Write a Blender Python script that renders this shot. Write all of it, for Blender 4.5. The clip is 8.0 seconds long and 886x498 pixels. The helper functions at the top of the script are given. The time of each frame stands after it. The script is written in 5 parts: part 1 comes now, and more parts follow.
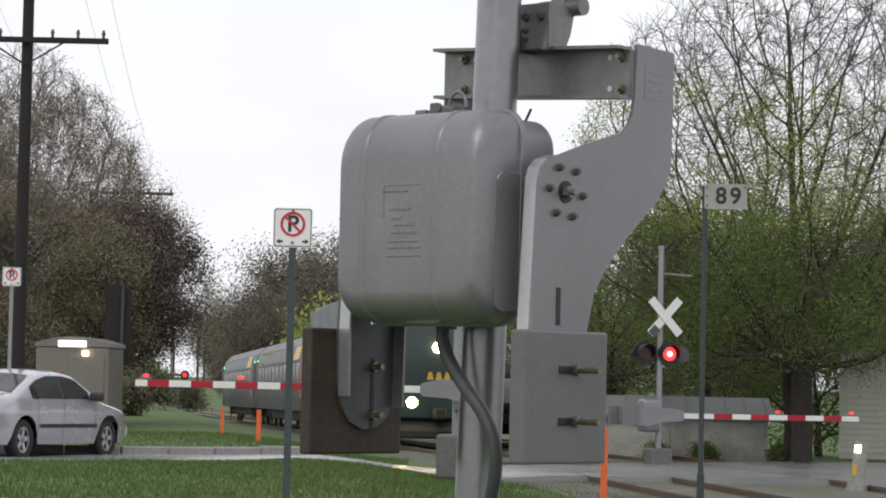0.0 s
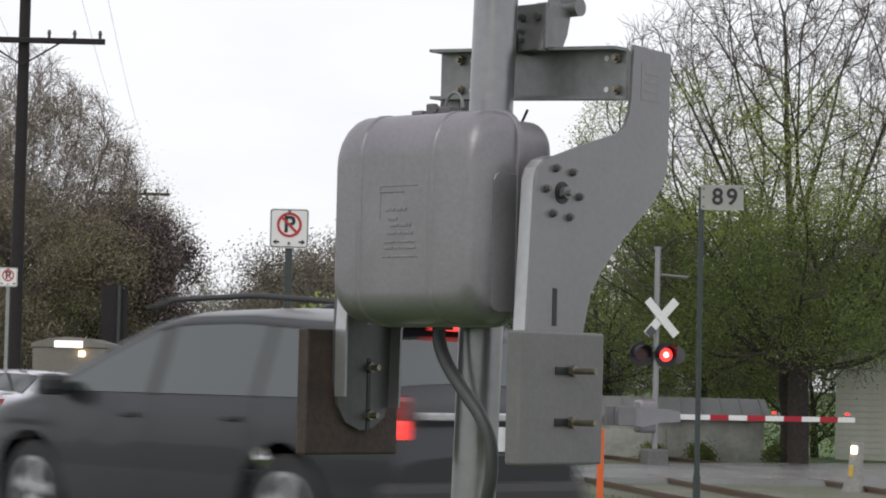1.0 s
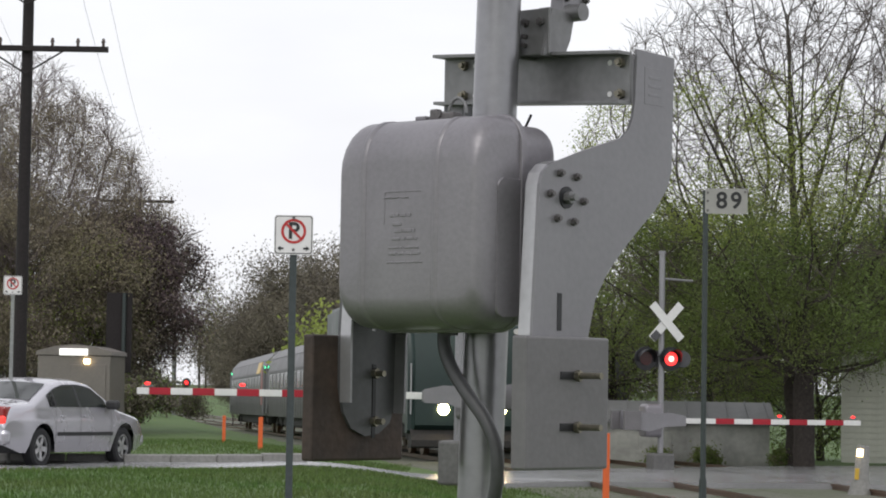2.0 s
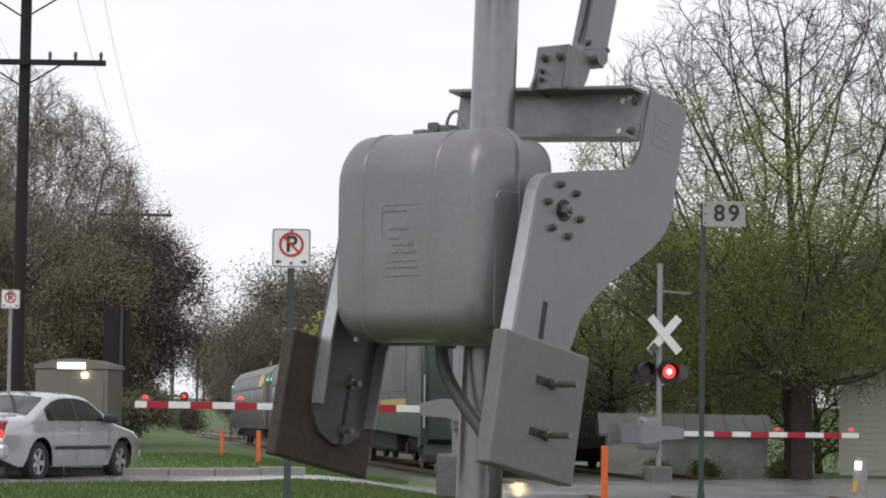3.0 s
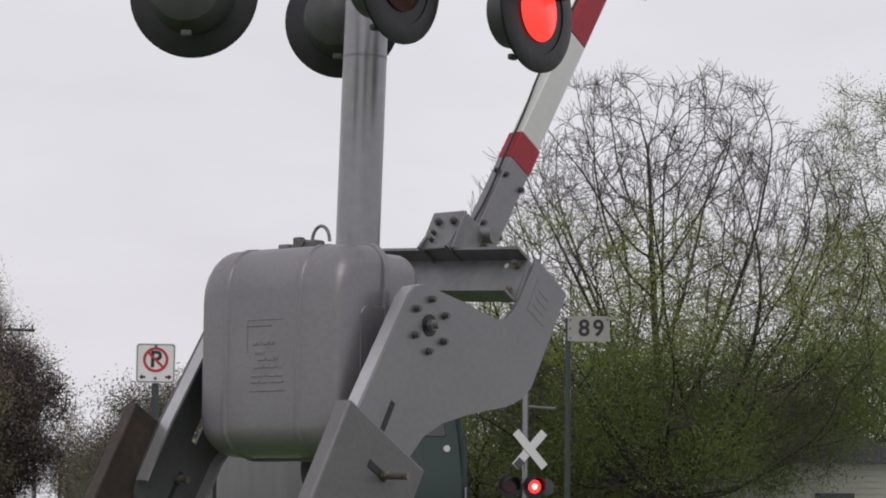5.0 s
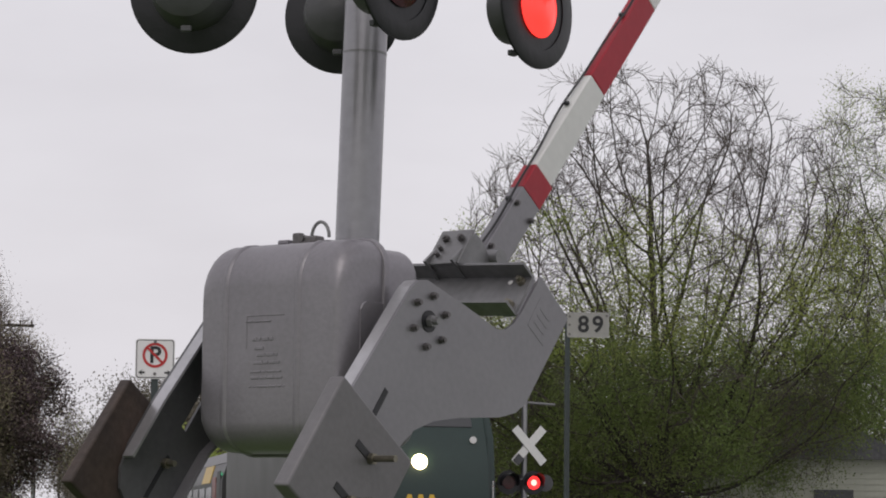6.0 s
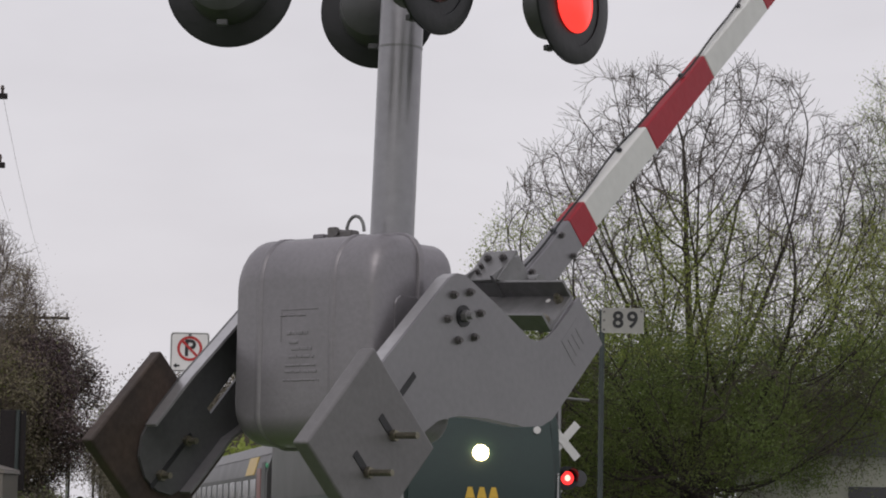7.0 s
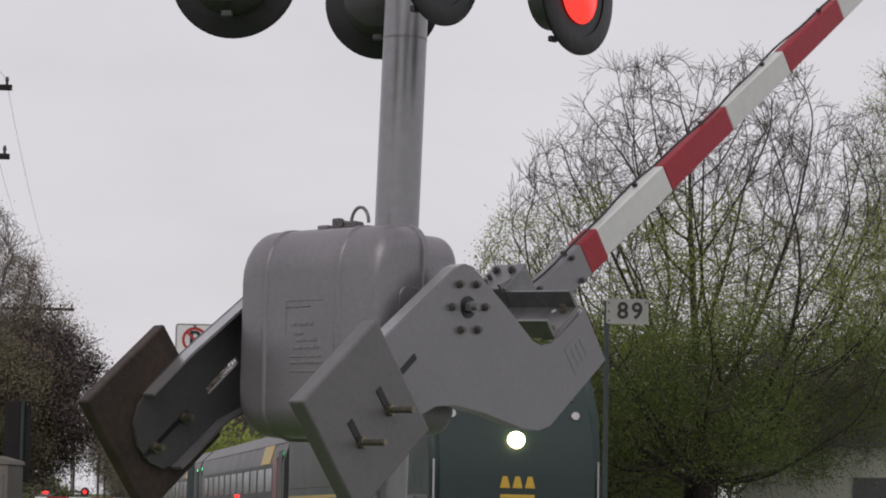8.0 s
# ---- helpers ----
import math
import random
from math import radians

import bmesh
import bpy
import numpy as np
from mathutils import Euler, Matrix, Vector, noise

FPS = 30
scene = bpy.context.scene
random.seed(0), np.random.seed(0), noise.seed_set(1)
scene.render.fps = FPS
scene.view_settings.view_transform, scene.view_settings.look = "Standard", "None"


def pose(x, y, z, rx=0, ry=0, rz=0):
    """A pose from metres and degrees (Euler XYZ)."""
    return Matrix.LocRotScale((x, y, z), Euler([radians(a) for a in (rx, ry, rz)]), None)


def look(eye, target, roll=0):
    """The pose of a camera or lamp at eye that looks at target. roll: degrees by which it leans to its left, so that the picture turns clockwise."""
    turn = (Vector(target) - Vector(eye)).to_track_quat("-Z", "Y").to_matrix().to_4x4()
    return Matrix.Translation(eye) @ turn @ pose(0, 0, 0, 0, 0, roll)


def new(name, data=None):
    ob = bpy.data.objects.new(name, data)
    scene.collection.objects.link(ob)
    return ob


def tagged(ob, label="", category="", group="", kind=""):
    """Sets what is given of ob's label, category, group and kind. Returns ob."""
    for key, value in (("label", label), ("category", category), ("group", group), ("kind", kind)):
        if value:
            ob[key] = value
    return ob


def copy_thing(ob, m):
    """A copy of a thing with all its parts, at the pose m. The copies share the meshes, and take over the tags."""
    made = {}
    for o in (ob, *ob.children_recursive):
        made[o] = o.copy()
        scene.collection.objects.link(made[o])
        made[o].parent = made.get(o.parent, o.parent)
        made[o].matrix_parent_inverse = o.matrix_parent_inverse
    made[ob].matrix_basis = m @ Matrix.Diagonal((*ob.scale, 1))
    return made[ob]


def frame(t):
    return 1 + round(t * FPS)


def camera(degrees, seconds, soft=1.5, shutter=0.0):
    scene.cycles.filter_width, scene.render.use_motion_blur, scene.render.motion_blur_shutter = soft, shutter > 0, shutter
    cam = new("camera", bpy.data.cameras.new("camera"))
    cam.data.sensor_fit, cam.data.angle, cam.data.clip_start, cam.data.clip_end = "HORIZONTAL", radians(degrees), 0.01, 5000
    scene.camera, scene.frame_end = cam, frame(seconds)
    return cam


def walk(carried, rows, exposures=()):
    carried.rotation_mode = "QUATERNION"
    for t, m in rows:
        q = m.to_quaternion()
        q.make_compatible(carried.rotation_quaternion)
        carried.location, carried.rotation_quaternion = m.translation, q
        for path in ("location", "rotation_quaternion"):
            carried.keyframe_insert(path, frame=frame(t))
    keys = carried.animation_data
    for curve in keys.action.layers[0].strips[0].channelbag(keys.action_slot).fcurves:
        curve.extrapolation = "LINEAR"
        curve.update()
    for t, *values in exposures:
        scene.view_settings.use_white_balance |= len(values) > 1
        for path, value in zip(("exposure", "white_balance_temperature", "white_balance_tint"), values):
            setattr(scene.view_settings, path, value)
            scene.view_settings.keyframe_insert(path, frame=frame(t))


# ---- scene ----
cam = camera(19.77, 8.0, soft=1.9, shutter=0.5)
EYE = (0.0, 0.0, 1.25)


def view(yaw, pitch, roll):
    """The hand-held camera turns on one spot: yaw to the left, pitch up, lean to its left."""
    return pose(*EYE, 90 + pitch, 0, yaw) @ pose(0, 0, 0, 0, 0, roll)


PATH = [
    (0.0, 0.0, 2.964, 1.25), (0.5, -0.038, 2.981, 1.29), (1.0, -0.08, 2.982, 1.29), (1.2, -0.075, 2.99, 1.25),
    (2.3, 0.055, 3.16, 0.84), (2.5, 0.062, 3.204, 0.81), (3.0, -0.024, 3.40, 0.85), (3.2, -0.02, 3.44, 0.84),
    (3.4, -0.05, 3.70, 0.82), (3.5, -0.119, 4.471, 0.80), (3.6, -1.08, 5.60, 0.7), (3.7, -2.17, 5.52, 0.5),
    (3.8, -2.77, 5.88, 0.45), (3.9, -3.21, 6.14, 0.4), (4.0, -3.207, 6.201, 0.38), (4.5, -3.107, 6.108, 0.55),
    (4.7, -3.04, 6.07, 0.58), (5.8, -3.07, 5.95, 0.70), (6.0, -3.041, 5.938, 0.71), (6.5, -2.58, 5.934, 0.72),
    (7.0, -2.255, 5.807, 1.07), (7.5, -2.107, 5.691, 1.04), (8.0, -2.153, 5.603, 1.04),
]
walk(cam, [(t, view(y, p, r)) for t, y, p, r in PATH],
     exposures=[(0.0, 0.15, 6500, 7), (3.45, 0.12, 6500, 7), (3.8, -0.1, 6500, 7), (4.1, -0.07, 6500, 8), (4.6, -0.20, 6500, 10), (5.8, -0.3, 6600, 12), (8.0, -0.40, 6620, 12)])

# ---- light: a bright, wet, overcast spring day ----
SUN_AZ, SUN_EL = 200.0, 50.0
world = bpy.data.worlds.new("overcast_sky")
scene.world = world
world.use_nodes = True
wn, wl = world.node_tree.nodes, world.node_tree.links
sky = wn.new("ShaderNodeTexSky")
sky.sky_type, sky.sun_disc = "NISHITA", False
sky.sun_elevation, sky.sun_rotation = radians(SUN_EL), radians(SUN_AZ)
sky.dust_density, sky.air_density = 4.0, 1.5
coord = wn.new("ShaderNodeTexCoord")
cloud = wn.new("ShaderNodeTexNoise")
cloud.inputs["Scale"].default_value, cloud.inputs["Detail"].default_value = 5.0, 6.0
stretch = wn.new("ShaderNodeMapping")
stretch.inputs["Scale"].default_value = (1.0, 1.0, 3.0)
wl.new(coord.outputs["Generated"], stretch.inputs["Vector"])
wl.new(stretch.outputs["Vector"], cloud.inputs["Vector"])
ramp = wn.new("ShaderNodeValToRGB")
ramp.color_ramp.elements[0].position, ramp.color_ramp.elements[1].position = 0.3, 0.75
ramp.color_ramp.elements[0].color = (7.6, 7.5, 8.0, 1)
ramp.color_ramp.elements[1].color = (8.7, 8.65, 9.2, 1)
wl.new(cloud.outputs["Fac"], ramp.inputs["Fac"])
mixer = wn.new("ShaderNodeMixRGB")
mixer.inputs["Fac"].default_value = 0.93
wl.new(sky.outputs["Color"], mixer.inputs["Color1"])
wl.new(ramp.outputs["Color"], mixer.inputs["Color2"])
wl.new(mixer.outputs["Color"], wn["Background"].inputs["Color"])
wn["Background"].inputs["Strength"].default_value = 0.115

sun = new("sun", bpy.data.lights.new("sun", "SUN"))
sun.data.energy, sun.data.angle, sun.data.color = 0.7, radians(25), (1.0, 0.97, 0.93)
sun.matrix_world = look((0, 0, 30), (30 * math.sin(radians(SUN_AZ - 180)) , 30 * math.cos(radians(SUN_AZ - 180)), 0))


# ---- materials ----
def material(name, color, rough=0.6, metal=0.0, grain=0.12, scale=12.0, bump=0.15, second=None, stain=0.3,
             stain_scale=1.6, spec=0.5, coat=0.0, rand=0.0, emit=None, emit_power=0.0, thin=0.0):
    """A surface with fine grain, broad stains and a little relief."""
    m = bpy.data.materials.new(name)
    m.use_nodes = True
    n, l = m.node_tree.nodes, m.node_tree.links
    b = n["Principled BSDF"]
    b.inputs["Roughness"].default_value, b.inputs["Metallic"].default_value = rough, metal
    b.inputs["Specular IOR Level"].default_value, b.inputs["Coat Weight"].default_value = spec, coat
    tc = n.new("ShaderNodeTexCoord")
    fine, broad = n.new("ShaderNodeTexNoise"), n.new("ShaderNodeTexNoise")
    fine.inputs["Scale"].default_value, fine.inputs["Detail"].default_value = scale, 5.0
    broad.inputs["Scale"].default_value, broad.inputs["Detail"].default_value = stain_scale, 3.0
    l.new(tc.outputs["Object"], fine.inputs["Vector"])
    l.new(tc.outputs["Object"], broad.inputs["Vector"])
    second = second or tuple(c * 0.65 for c in color)
    r = n.new("ShaderNodeValToRGB")
    r.color_ramp.elements[0].position, r.color_ramp.elements[1].position = 0.35, 0.7
    r.color_ramp.elements[0].color = (*[c + (d - c) * stain for c, d in zip(color, second)], 1)
    r.color_ramp.elements[1].color = (*color, 1)
    l.new(broad.outputs["Fac"], r.inputs["Fac"])
    mul = n.new("ShaderNodeMixRGB")
    mul.blend_type = "MULTIPLY"
    mul.inputs["Fac"].default_value = 1.0
    g = n.new("ShaderNodeMapRange")
    g.inputs["From Min"].default_value, g.inputs["From Max"].default_value = 0.25, 0.75
    g.inputs["To Min"].default_value, g.inputs["To Max"].default_value = 1 - grain, 1 + grain
    l.new(fine.outputs["Fac"], g.inputs["Value"])
    l.new(r.outputs["Color"], mul.inputs["Color1"])
    l.new(g.outputs["Result"], mul.inputs["Color2"])
    out = mul.outputs["Color"]
    if rand:
        geo = n.new("ShaderNodeNewGeometry")
        k = n.new("ShaderNodeMapRange")
        k.inputs["To Min"].default_value, k.inputs["To Max"].default_value = 1 - rand, 1 + rand
        l.new(geo.outputs["Random Per Island"], k.inputs["Value"])
        m2 = n.new("ShaderNodeMixRGB")
        m2.blend_type = "MULTIPLY"
        m2.inputs["Fac"].default_value = 1.0
        l.new(out, m2.inputs["Color1"])
        l.new(k.outputs["Result"], m2.inputs["Color2"])
        out = m2.outputs["Color"]
    l.new(out, b.inputs["Base Color"])
    rr = n.new("ShaderNodeMapRange")
    rr.inputs["To Min"].default_value, rr.inputs["To Max"].default_value = max(0.02, rough - 0.1), min(1.0, rough + 0.1)
    l.new(broad.outputs["Fac"], rr.inputs["Value"])
    l.new(rr.outputs["Result"], b.inputs["Roughness"])
    if bump:
        bp = n.new("ShaderNodeBump")
        bp.inputs["Strength"].default_value, bp.inputs["Distance"].default_value = bump, 0.01
        l.new(fine.outputs["Fac"], bp.inputs["Height"])
        l.new(bp.outputs["Normal"], b.inputs["Normal"])
    if thin:
        tl, mix = n.new("ShaderNodeBsdfTranslucent"), n.new("ShaderNodeMixShader")
        mix.inputs["Fac"].default_value = thin
        l.new(out, tl.inputs["Color"])
        l.new(b.outputs["BSDF"], mix.inputs[1])
        l.new(tl.outputs["BSDF"], mix.inputs[2])
        l.new(mix.outputs["Shader"], n["Material Output"].inputs["Surface"])
    if emit:
        b.inputs["Emission Color"].default_value = (*emit, 1)
        b.inputs["Emission Strength"].default_value = emit_power
    return m


M = dict(
    grass=material("lawn_soil", (0.065, 0.125, 0.024), 0.9, second=(0.085, 0.12, 0.035), grain=0.3, scale=30, stain_scale=0.35, stain=0.6),
    blade=material("grass_blades", (0.07, 0.14, 0.025), 0.6, second=(0.11, 0.14, 0.04), grain=0.2, stain_scale=0.3, stain=0.7, rand=0.35, bump=0, thin=0.3),
    asphalt=material("wet_asphalt", (0.30, 0.30, 0.305), 0.2, second=(0.21, 0.21, 0.215), grain=0.25, scale=60, stain_scale=0.5, stain=0.8, bump=0.25),
    concrete=material("kerb_concrete", (0.27, 0.265, 0.25), 0.7, grain=0.2, scale=20, stain=0.6),
    wetconcrete=material("dark_wet_concrete", (0.13, 0.128, 0.125), 0.5, grain=0.2, scale=14, stain=0.6),
    ballast=material("ballast", (0.13, 0.125, 0.105), 0.9, second=(0.07, 0.085, 0.04), stain=0.8, stain_scale=0.9, grain=0.5, scale=18, bump=0.8),
    rail=material("rail_steel", (0.22, 0.17, 0.14), 0.42, 0.7, second=(0.16, 0.08, 0.04), stain=0.8),
    railtop=material("polished_rail_head", (0.55, 0.54, 0.53), 0.22, 0.9),
    timber=material("sleeper_timber", (0.10, 0.075, 0.055), 0.85, grain=0.4, scale=25),
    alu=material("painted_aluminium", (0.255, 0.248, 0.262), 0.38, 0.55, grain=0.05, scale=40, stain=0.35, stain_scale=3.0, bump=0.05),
    # rubbed metal, also lightened for the sky light on the flange edge
    brightalu=material("rubbed_skylit_aluminium", (0.5, 0.495, 0.51), 0.32, 0.7, grain=0.08, scale=30, stain=0.5, stain_scale=3.0, bump=0.05),
    # darker copy of the plate aluminium, with the far plate's shade in its colour
    shadealu=material("dull_shaded_aluminium", (0.12, 0.12, 0.125), 0.45, 0.4, grain=0.1, scale=40, stain=0.5, stain_scale=3.0, bump=0.05),
    box=material("cast_aluminium_case", (0.27, 0.256, 0.275), 0.42, 0.45, grain=0.07, scale=60, stain=0.5, stain_scale=2.2, bump=0.08),
    mast=material("spun_aluminium_mast", (0.31, 0.305, 0.32), 0.34, 0.8, grain=0.08, scale=25, stain=0.25, stain_scale=2.0, bump=0.05),
    galv=material("galvanised_steel", (0.24, 0.238, 0.242), 0.42, 0.55, grain=0.12, scale=30, stain=0.5, stain_scale=6.0, bump=0.06),
    rust=material("rusty_steel", (0.08, 0.054, 0.042), 0.65, 0.25, second=(0.045, 0.034, 0.03), grain=0.25, scale=35, stain=0.9, stain_scale=5.0, bump=0.25),
    weight=material("grey_steel_weight", (0.185, 0.178, 0.183), 0.5, 0.35, grain=0.08, scale=45, stain=0.4, stain_scale=4.0, bump=0.06),
    bolt=material("zinc_bolt", (0.26, 0.24, 0.19), 0.35, 0.85, grain=0.2, scale=80),
    darkbolt=material("weathered_bolt", (0.16, 0.15, 0.15), 0.45, 0.7, grain=0.2, scale=80),
    black=material("black_enamel", (0.011, 0.011, 0.014), 0.4, grain=0.2, scale=20),
    darkgrey=material("dark_grey_enamel", (0.07, 0.07, 0.075), 0.5, grain=0.15, scale=20),
    rubber=material("black_rubber", (0.022, 0.022, 0.024), 0.75, grain=0.2, scale=40),
    white=material("white_sheeting", (0.72, 0.72, 0.70), 0.45, grain=0.05, scale=20, stain=0.25),
    red=material("red_sheeting", (0.36, 0.006, 0.02), 0.45, grain=0.06, scale=20, stain=0.3),
    signwhite=material("sign_white", (0.74, 0.73, 0.72), 0.4, grain=0.04, stain=0.15),
    signgrey=material("sign_grey", (0.34, 0.335, 0.315), 0.5, grain=0.06, stain=0.3),
    ink=material("sign_black", (0.02, 0.02, 0.022), 0.5, grain=0.1),
    signred=material("sign_red", (0.48, 0.03, 0.03), 0.5, grain=0.06),
    post=material("green_steel_post", (0.05, 0.062, 0.062), 0.6, 0.2, grain=0.2, scale=30),
    postgrey=material("grey_steel_post", (0.28, 0.29, 0.28), 0.55, 0.4, grain=0.2, scale=30),
    orange=material("orange_marker", (0.72, 0.13, 0.03), 0.6, grain=0.1, stain=0.25),
    lens=material("lit_red_lens", (0.5, 0.02, 0.02), 0.3, emit=(1.0, 0.04, 0.03), emit_power=1.8),
    lensoff=material("dark_red_lens", (0.06, 0.008, 0.01), 0.2, grain=0.2, scale=60),
    gatelamp=material("gate_lamp_glow", (0.6, 0.03, 0.03), 0.3, emit=(1.0, 0.03, 0.03), emit_power=2.2),
    bulb=material("lamp_bulb_glow", (1, 0.5, 0.4), 0.3, emit=(1.0, 0.42, 0.34), emit_power=3.0),
    head=material("headlight_glow", (1, 0.9, 0.7), 0.2, emit=(1.0, 0.72, 0.36), emit_power=30.0),
    # for the hut lamp, and for the glint of the bollard's reflector
    amber=material("lamp_and_reflector_glow", (1, 0.8, 0.5), 0.3, emit=(1.0, 0.72, 0.35), emit_power=9.0),
    green_led=material("green_marker_glow", (0.1, 0.6, 0.3), 0.3, emit=(0.1, 1.0, 0.45), emit_power=4.0),
    white_led=material("lit_panel", (0.8, 0.8, 0.8), 0.4, emit=(1, 0.98, 0.94), emit_power=0.9),
    sedan=material("silver_car_paint", (0.48, 0.47, 0.51), 0.25, 0.5, grain=0.03, scale=200, stain=0.1, coat=0.9, bump=0),
    suv=material("charcoal_car_paint", (0.013, 0.0135, 0.017), 0.38, 0.1, grain=0.03, scale=200, stain=0.1, coat=0.25, bump=0),
    trim=material("black_plastic_trim", (0.03, 0.03, 0.032), 0.6, grain=0.1, scale=60),
    carglass=material("tinted_car_glass", (0.02, 0.024, 0.024), 0.06, grain=0.02, bump=0, spec=0.6),
    # base colour raised above the other car glass for the reflected sky
    suvglass=material("sky_lit_car_glass", (0.032, 0.041, 0.04), 0.05, grain=0.02, bump=0, spec=0.9, coat=0.3),
    rim=material("alloy_rim", (0.55, 0.55, 0.56), 0.3, 0.8, grain=0.05),
    tail=material("lit_tail_lamp", (0.5, 0.02, 0.02), 0.25, emit=(1.0, 0.05, 0.04), emit_power=1.4),
    taildim=material("tail_lamp_plastic", (0.30, 0.02, 0.02), 0.2, grain=0.1, coat=0.8),
    lampclear=material("clear_lamp_plastic", (0.6, 0.6, 0.6), 0.15, grain=0.05, coat=0.8),
    plate=material("white_plate", (0.7, 0.7, 0.7), 0.4),
    teal=material("teal_engine_paint", (0.010, 0.028, 0.024), 0.4, grain=0.08, stain=0.35),
    yellow=material("yellow_paint", (0.62, 0.40, 0.05), 0.4, grain=0.08, stain=0.3),
    coach=material("grey_coach_paint", (0.08, 0.078, 0.08), 0.45, 0.15, grain=0.06, stain=0.35, stain_scale=0.6),
    coachroof=material("light_coach_roof", (0.16, 0.157, 0.16), 0.5, 0.2, grain=0.06, stain=0.35, stain_scale=0.6),
    coachred=material("dull_red_panel", (0.28, 0.08, 0.07), 0.4, grain=0.06),
    under=material("sooty_running_gear", (0.03, 0.028, 0.026), 0.8, grain=0.3, scale=20),
    bark=material("grey_brown_bark", (0.045, 0.037, 0.032), 0.9, grain=0.4, scale=14, bump=0.5),
    twig=material("dark_twigs", (0.085, 0.07, 0.06), 0.9, grain=0.3, scale=14, bump=0),
    # twigs paled towards grey: distance haze is mixed into the colour
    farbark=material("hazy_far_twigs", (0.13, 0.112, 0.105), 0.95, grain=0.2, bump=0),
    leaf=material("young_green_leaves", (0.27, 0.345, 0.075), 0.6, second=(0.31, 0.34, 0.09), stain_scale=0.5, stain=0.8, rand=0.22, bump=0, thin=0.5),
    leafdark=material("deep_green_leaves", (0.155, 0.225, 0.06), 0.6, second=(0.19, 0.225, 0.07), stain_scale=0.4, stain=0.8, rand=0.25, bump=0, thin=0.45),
    brushtwig=material("brown_brush_twigs", (0.15, 0.12, 0.118), 0.9, grain=0.25, bump=0),
    bud=material("olive_brown_buds", (0.20, 0.163, 0.13), 0.75, second=(0.225, 0.20, 0.115), stain_scale=0.4, stain=0.9, rand=0.4, bump=0),
    plum=material("purple_plum_leaves", (0.085, 0.058, 0.064), 0.6, second=(0.13, 0.09, 0.09), stain_scale=0.5, stain=0.8, rand=0.45, bump=0),
    # bud colour greyed to carry the haze over the far woods
    farleaf=material("hazy_grey_green_buds", (0.18, 0.168, 0.115), 0.85, second=(0.12, 0.10, 0.08), stain_scale=0.06, stain=0.9, rand=0.3, bump=0),
    polewood=material("creosoted_pole", (0.017, 0.013, 0.014), 0.85, grain=0.35, scale=18, bump=0.4),
    porcelain=material("brown_insulator", (0.06, 0.04, 0.035), 0.25, grain=0.1),
    hut=material("grey_steel_hut", (0.20, 0.18, 0.165), 0.55, 0.2, grain=0.08, stain=0.35),
    shed=material("weathered_white_wall", (0.55, 0.55, 0.51), 0.8, second=(0.20, 0.20, 0.18), grain=0.15, scale=8, stain=0.8, stain_scale=0.9),
    siding=material("cream_siding", (0.55, 0.56, 0.47), 0.7, grain=0.06, stain=0.25),
    tinroof=material("pale_sheet_roof", (0.20, 0.20, 0.20), 0.5, 0.1, grain=0.1, scale=6, stain=0.5, stain_scale=0.8),
    shingle=material("grey_shingles", (0.15, 0.15, 0.155), 0.9, grain=0.3, scale=10),
    pane=material("dark_window_pane", (0.03, 0.032, 0.034), 0.2, grain=0.02, bump=0, spec=0.8),
    wire=material("black_cable", (0.02, 0.02, 0.022), 0.6, grain=0.1),
)


# ---- mesh helpers ----
def mesh_of(name, verts, faces, mat, smooth=False, sharp=35):
    me = bpy.data.meshes.new(name)
    me.from_pydata([tuple(v) for v in verts], [], [tuple(f) for f in faces])
    me.materials.append(mat)
    if smooth:
        me.polygons.foreach_set("use_smooth", [True] * len(me.polygons))
        me.set_sharp_from_angle(angle=radians(sharp))
    me.update()
    return me


def part(name, bm, mat, parent=None, label="", at=None, smooth=False):
    """One mesh object, from a bmesh or a mesh, under its thing."""
    if isinstance(bm, bpy.types.Mesh):
        me = bm
    else:
        bmesh.ops.recalc_face_normals(bm, faces=bm.faces)
        me = bpy.data.meshes.new(name)
        bm.to_mesh(me)
        bm.free()
        me.materials.append(mat)
        if smooth:
            me.polygons.foreach_set("use_smooth", [True] * len(me.polygons))
            me.set_sharp_from_angle(angle=radians(35))
    ob = new(name, me)
    if parent:
        ob.parent = parent
    if at is not None:
        ob.matrix_basis = at
    return tagged(ob, label)


def thing(name, at, label, category, group="", kind=""):
    ob = new(name)
    ob.empty_display_size = 0.2
    ob.matrix_basis = at
    return tagged(ob, label, category, group, kind)


def box_bm(size, at=(0, 0, 0), bevel=0.0, bm=None, seg=2):
    bm = bm or bmesh.new()
    r = bmesh.ops.create_cube(bm, size=1.0, matrix=Matrix.Translation(at) @ Matrix.Diagonal((*size, 1)))
    if bevel:
        edges = {e for v in r["verts"] for e in v.link_edges}
        bmesh.ops.bevel(bm, geom=list(edges), offset=bevel, segments=seg, affect="EDGES", profile=0.5)
    return bm


def rod_bm(a, b, r1, r2=None, sides=12, bm=None, caps=True):
    bm = bm or bmesh.new()
    a, b = Vector(a), Vector(b)
    d = b - a
    m = Matrix.Translation((a + b) / 2) @ d.to_track_quat("Z", "Y").to_matrix().to_4x4()
    bmesh.ops.create_cone(bm, cap_ends=caps, segments=sides, radius1=r1, radius2=r1 if r2 is None else r2, depth=d.length, matrix=m)
    return bm


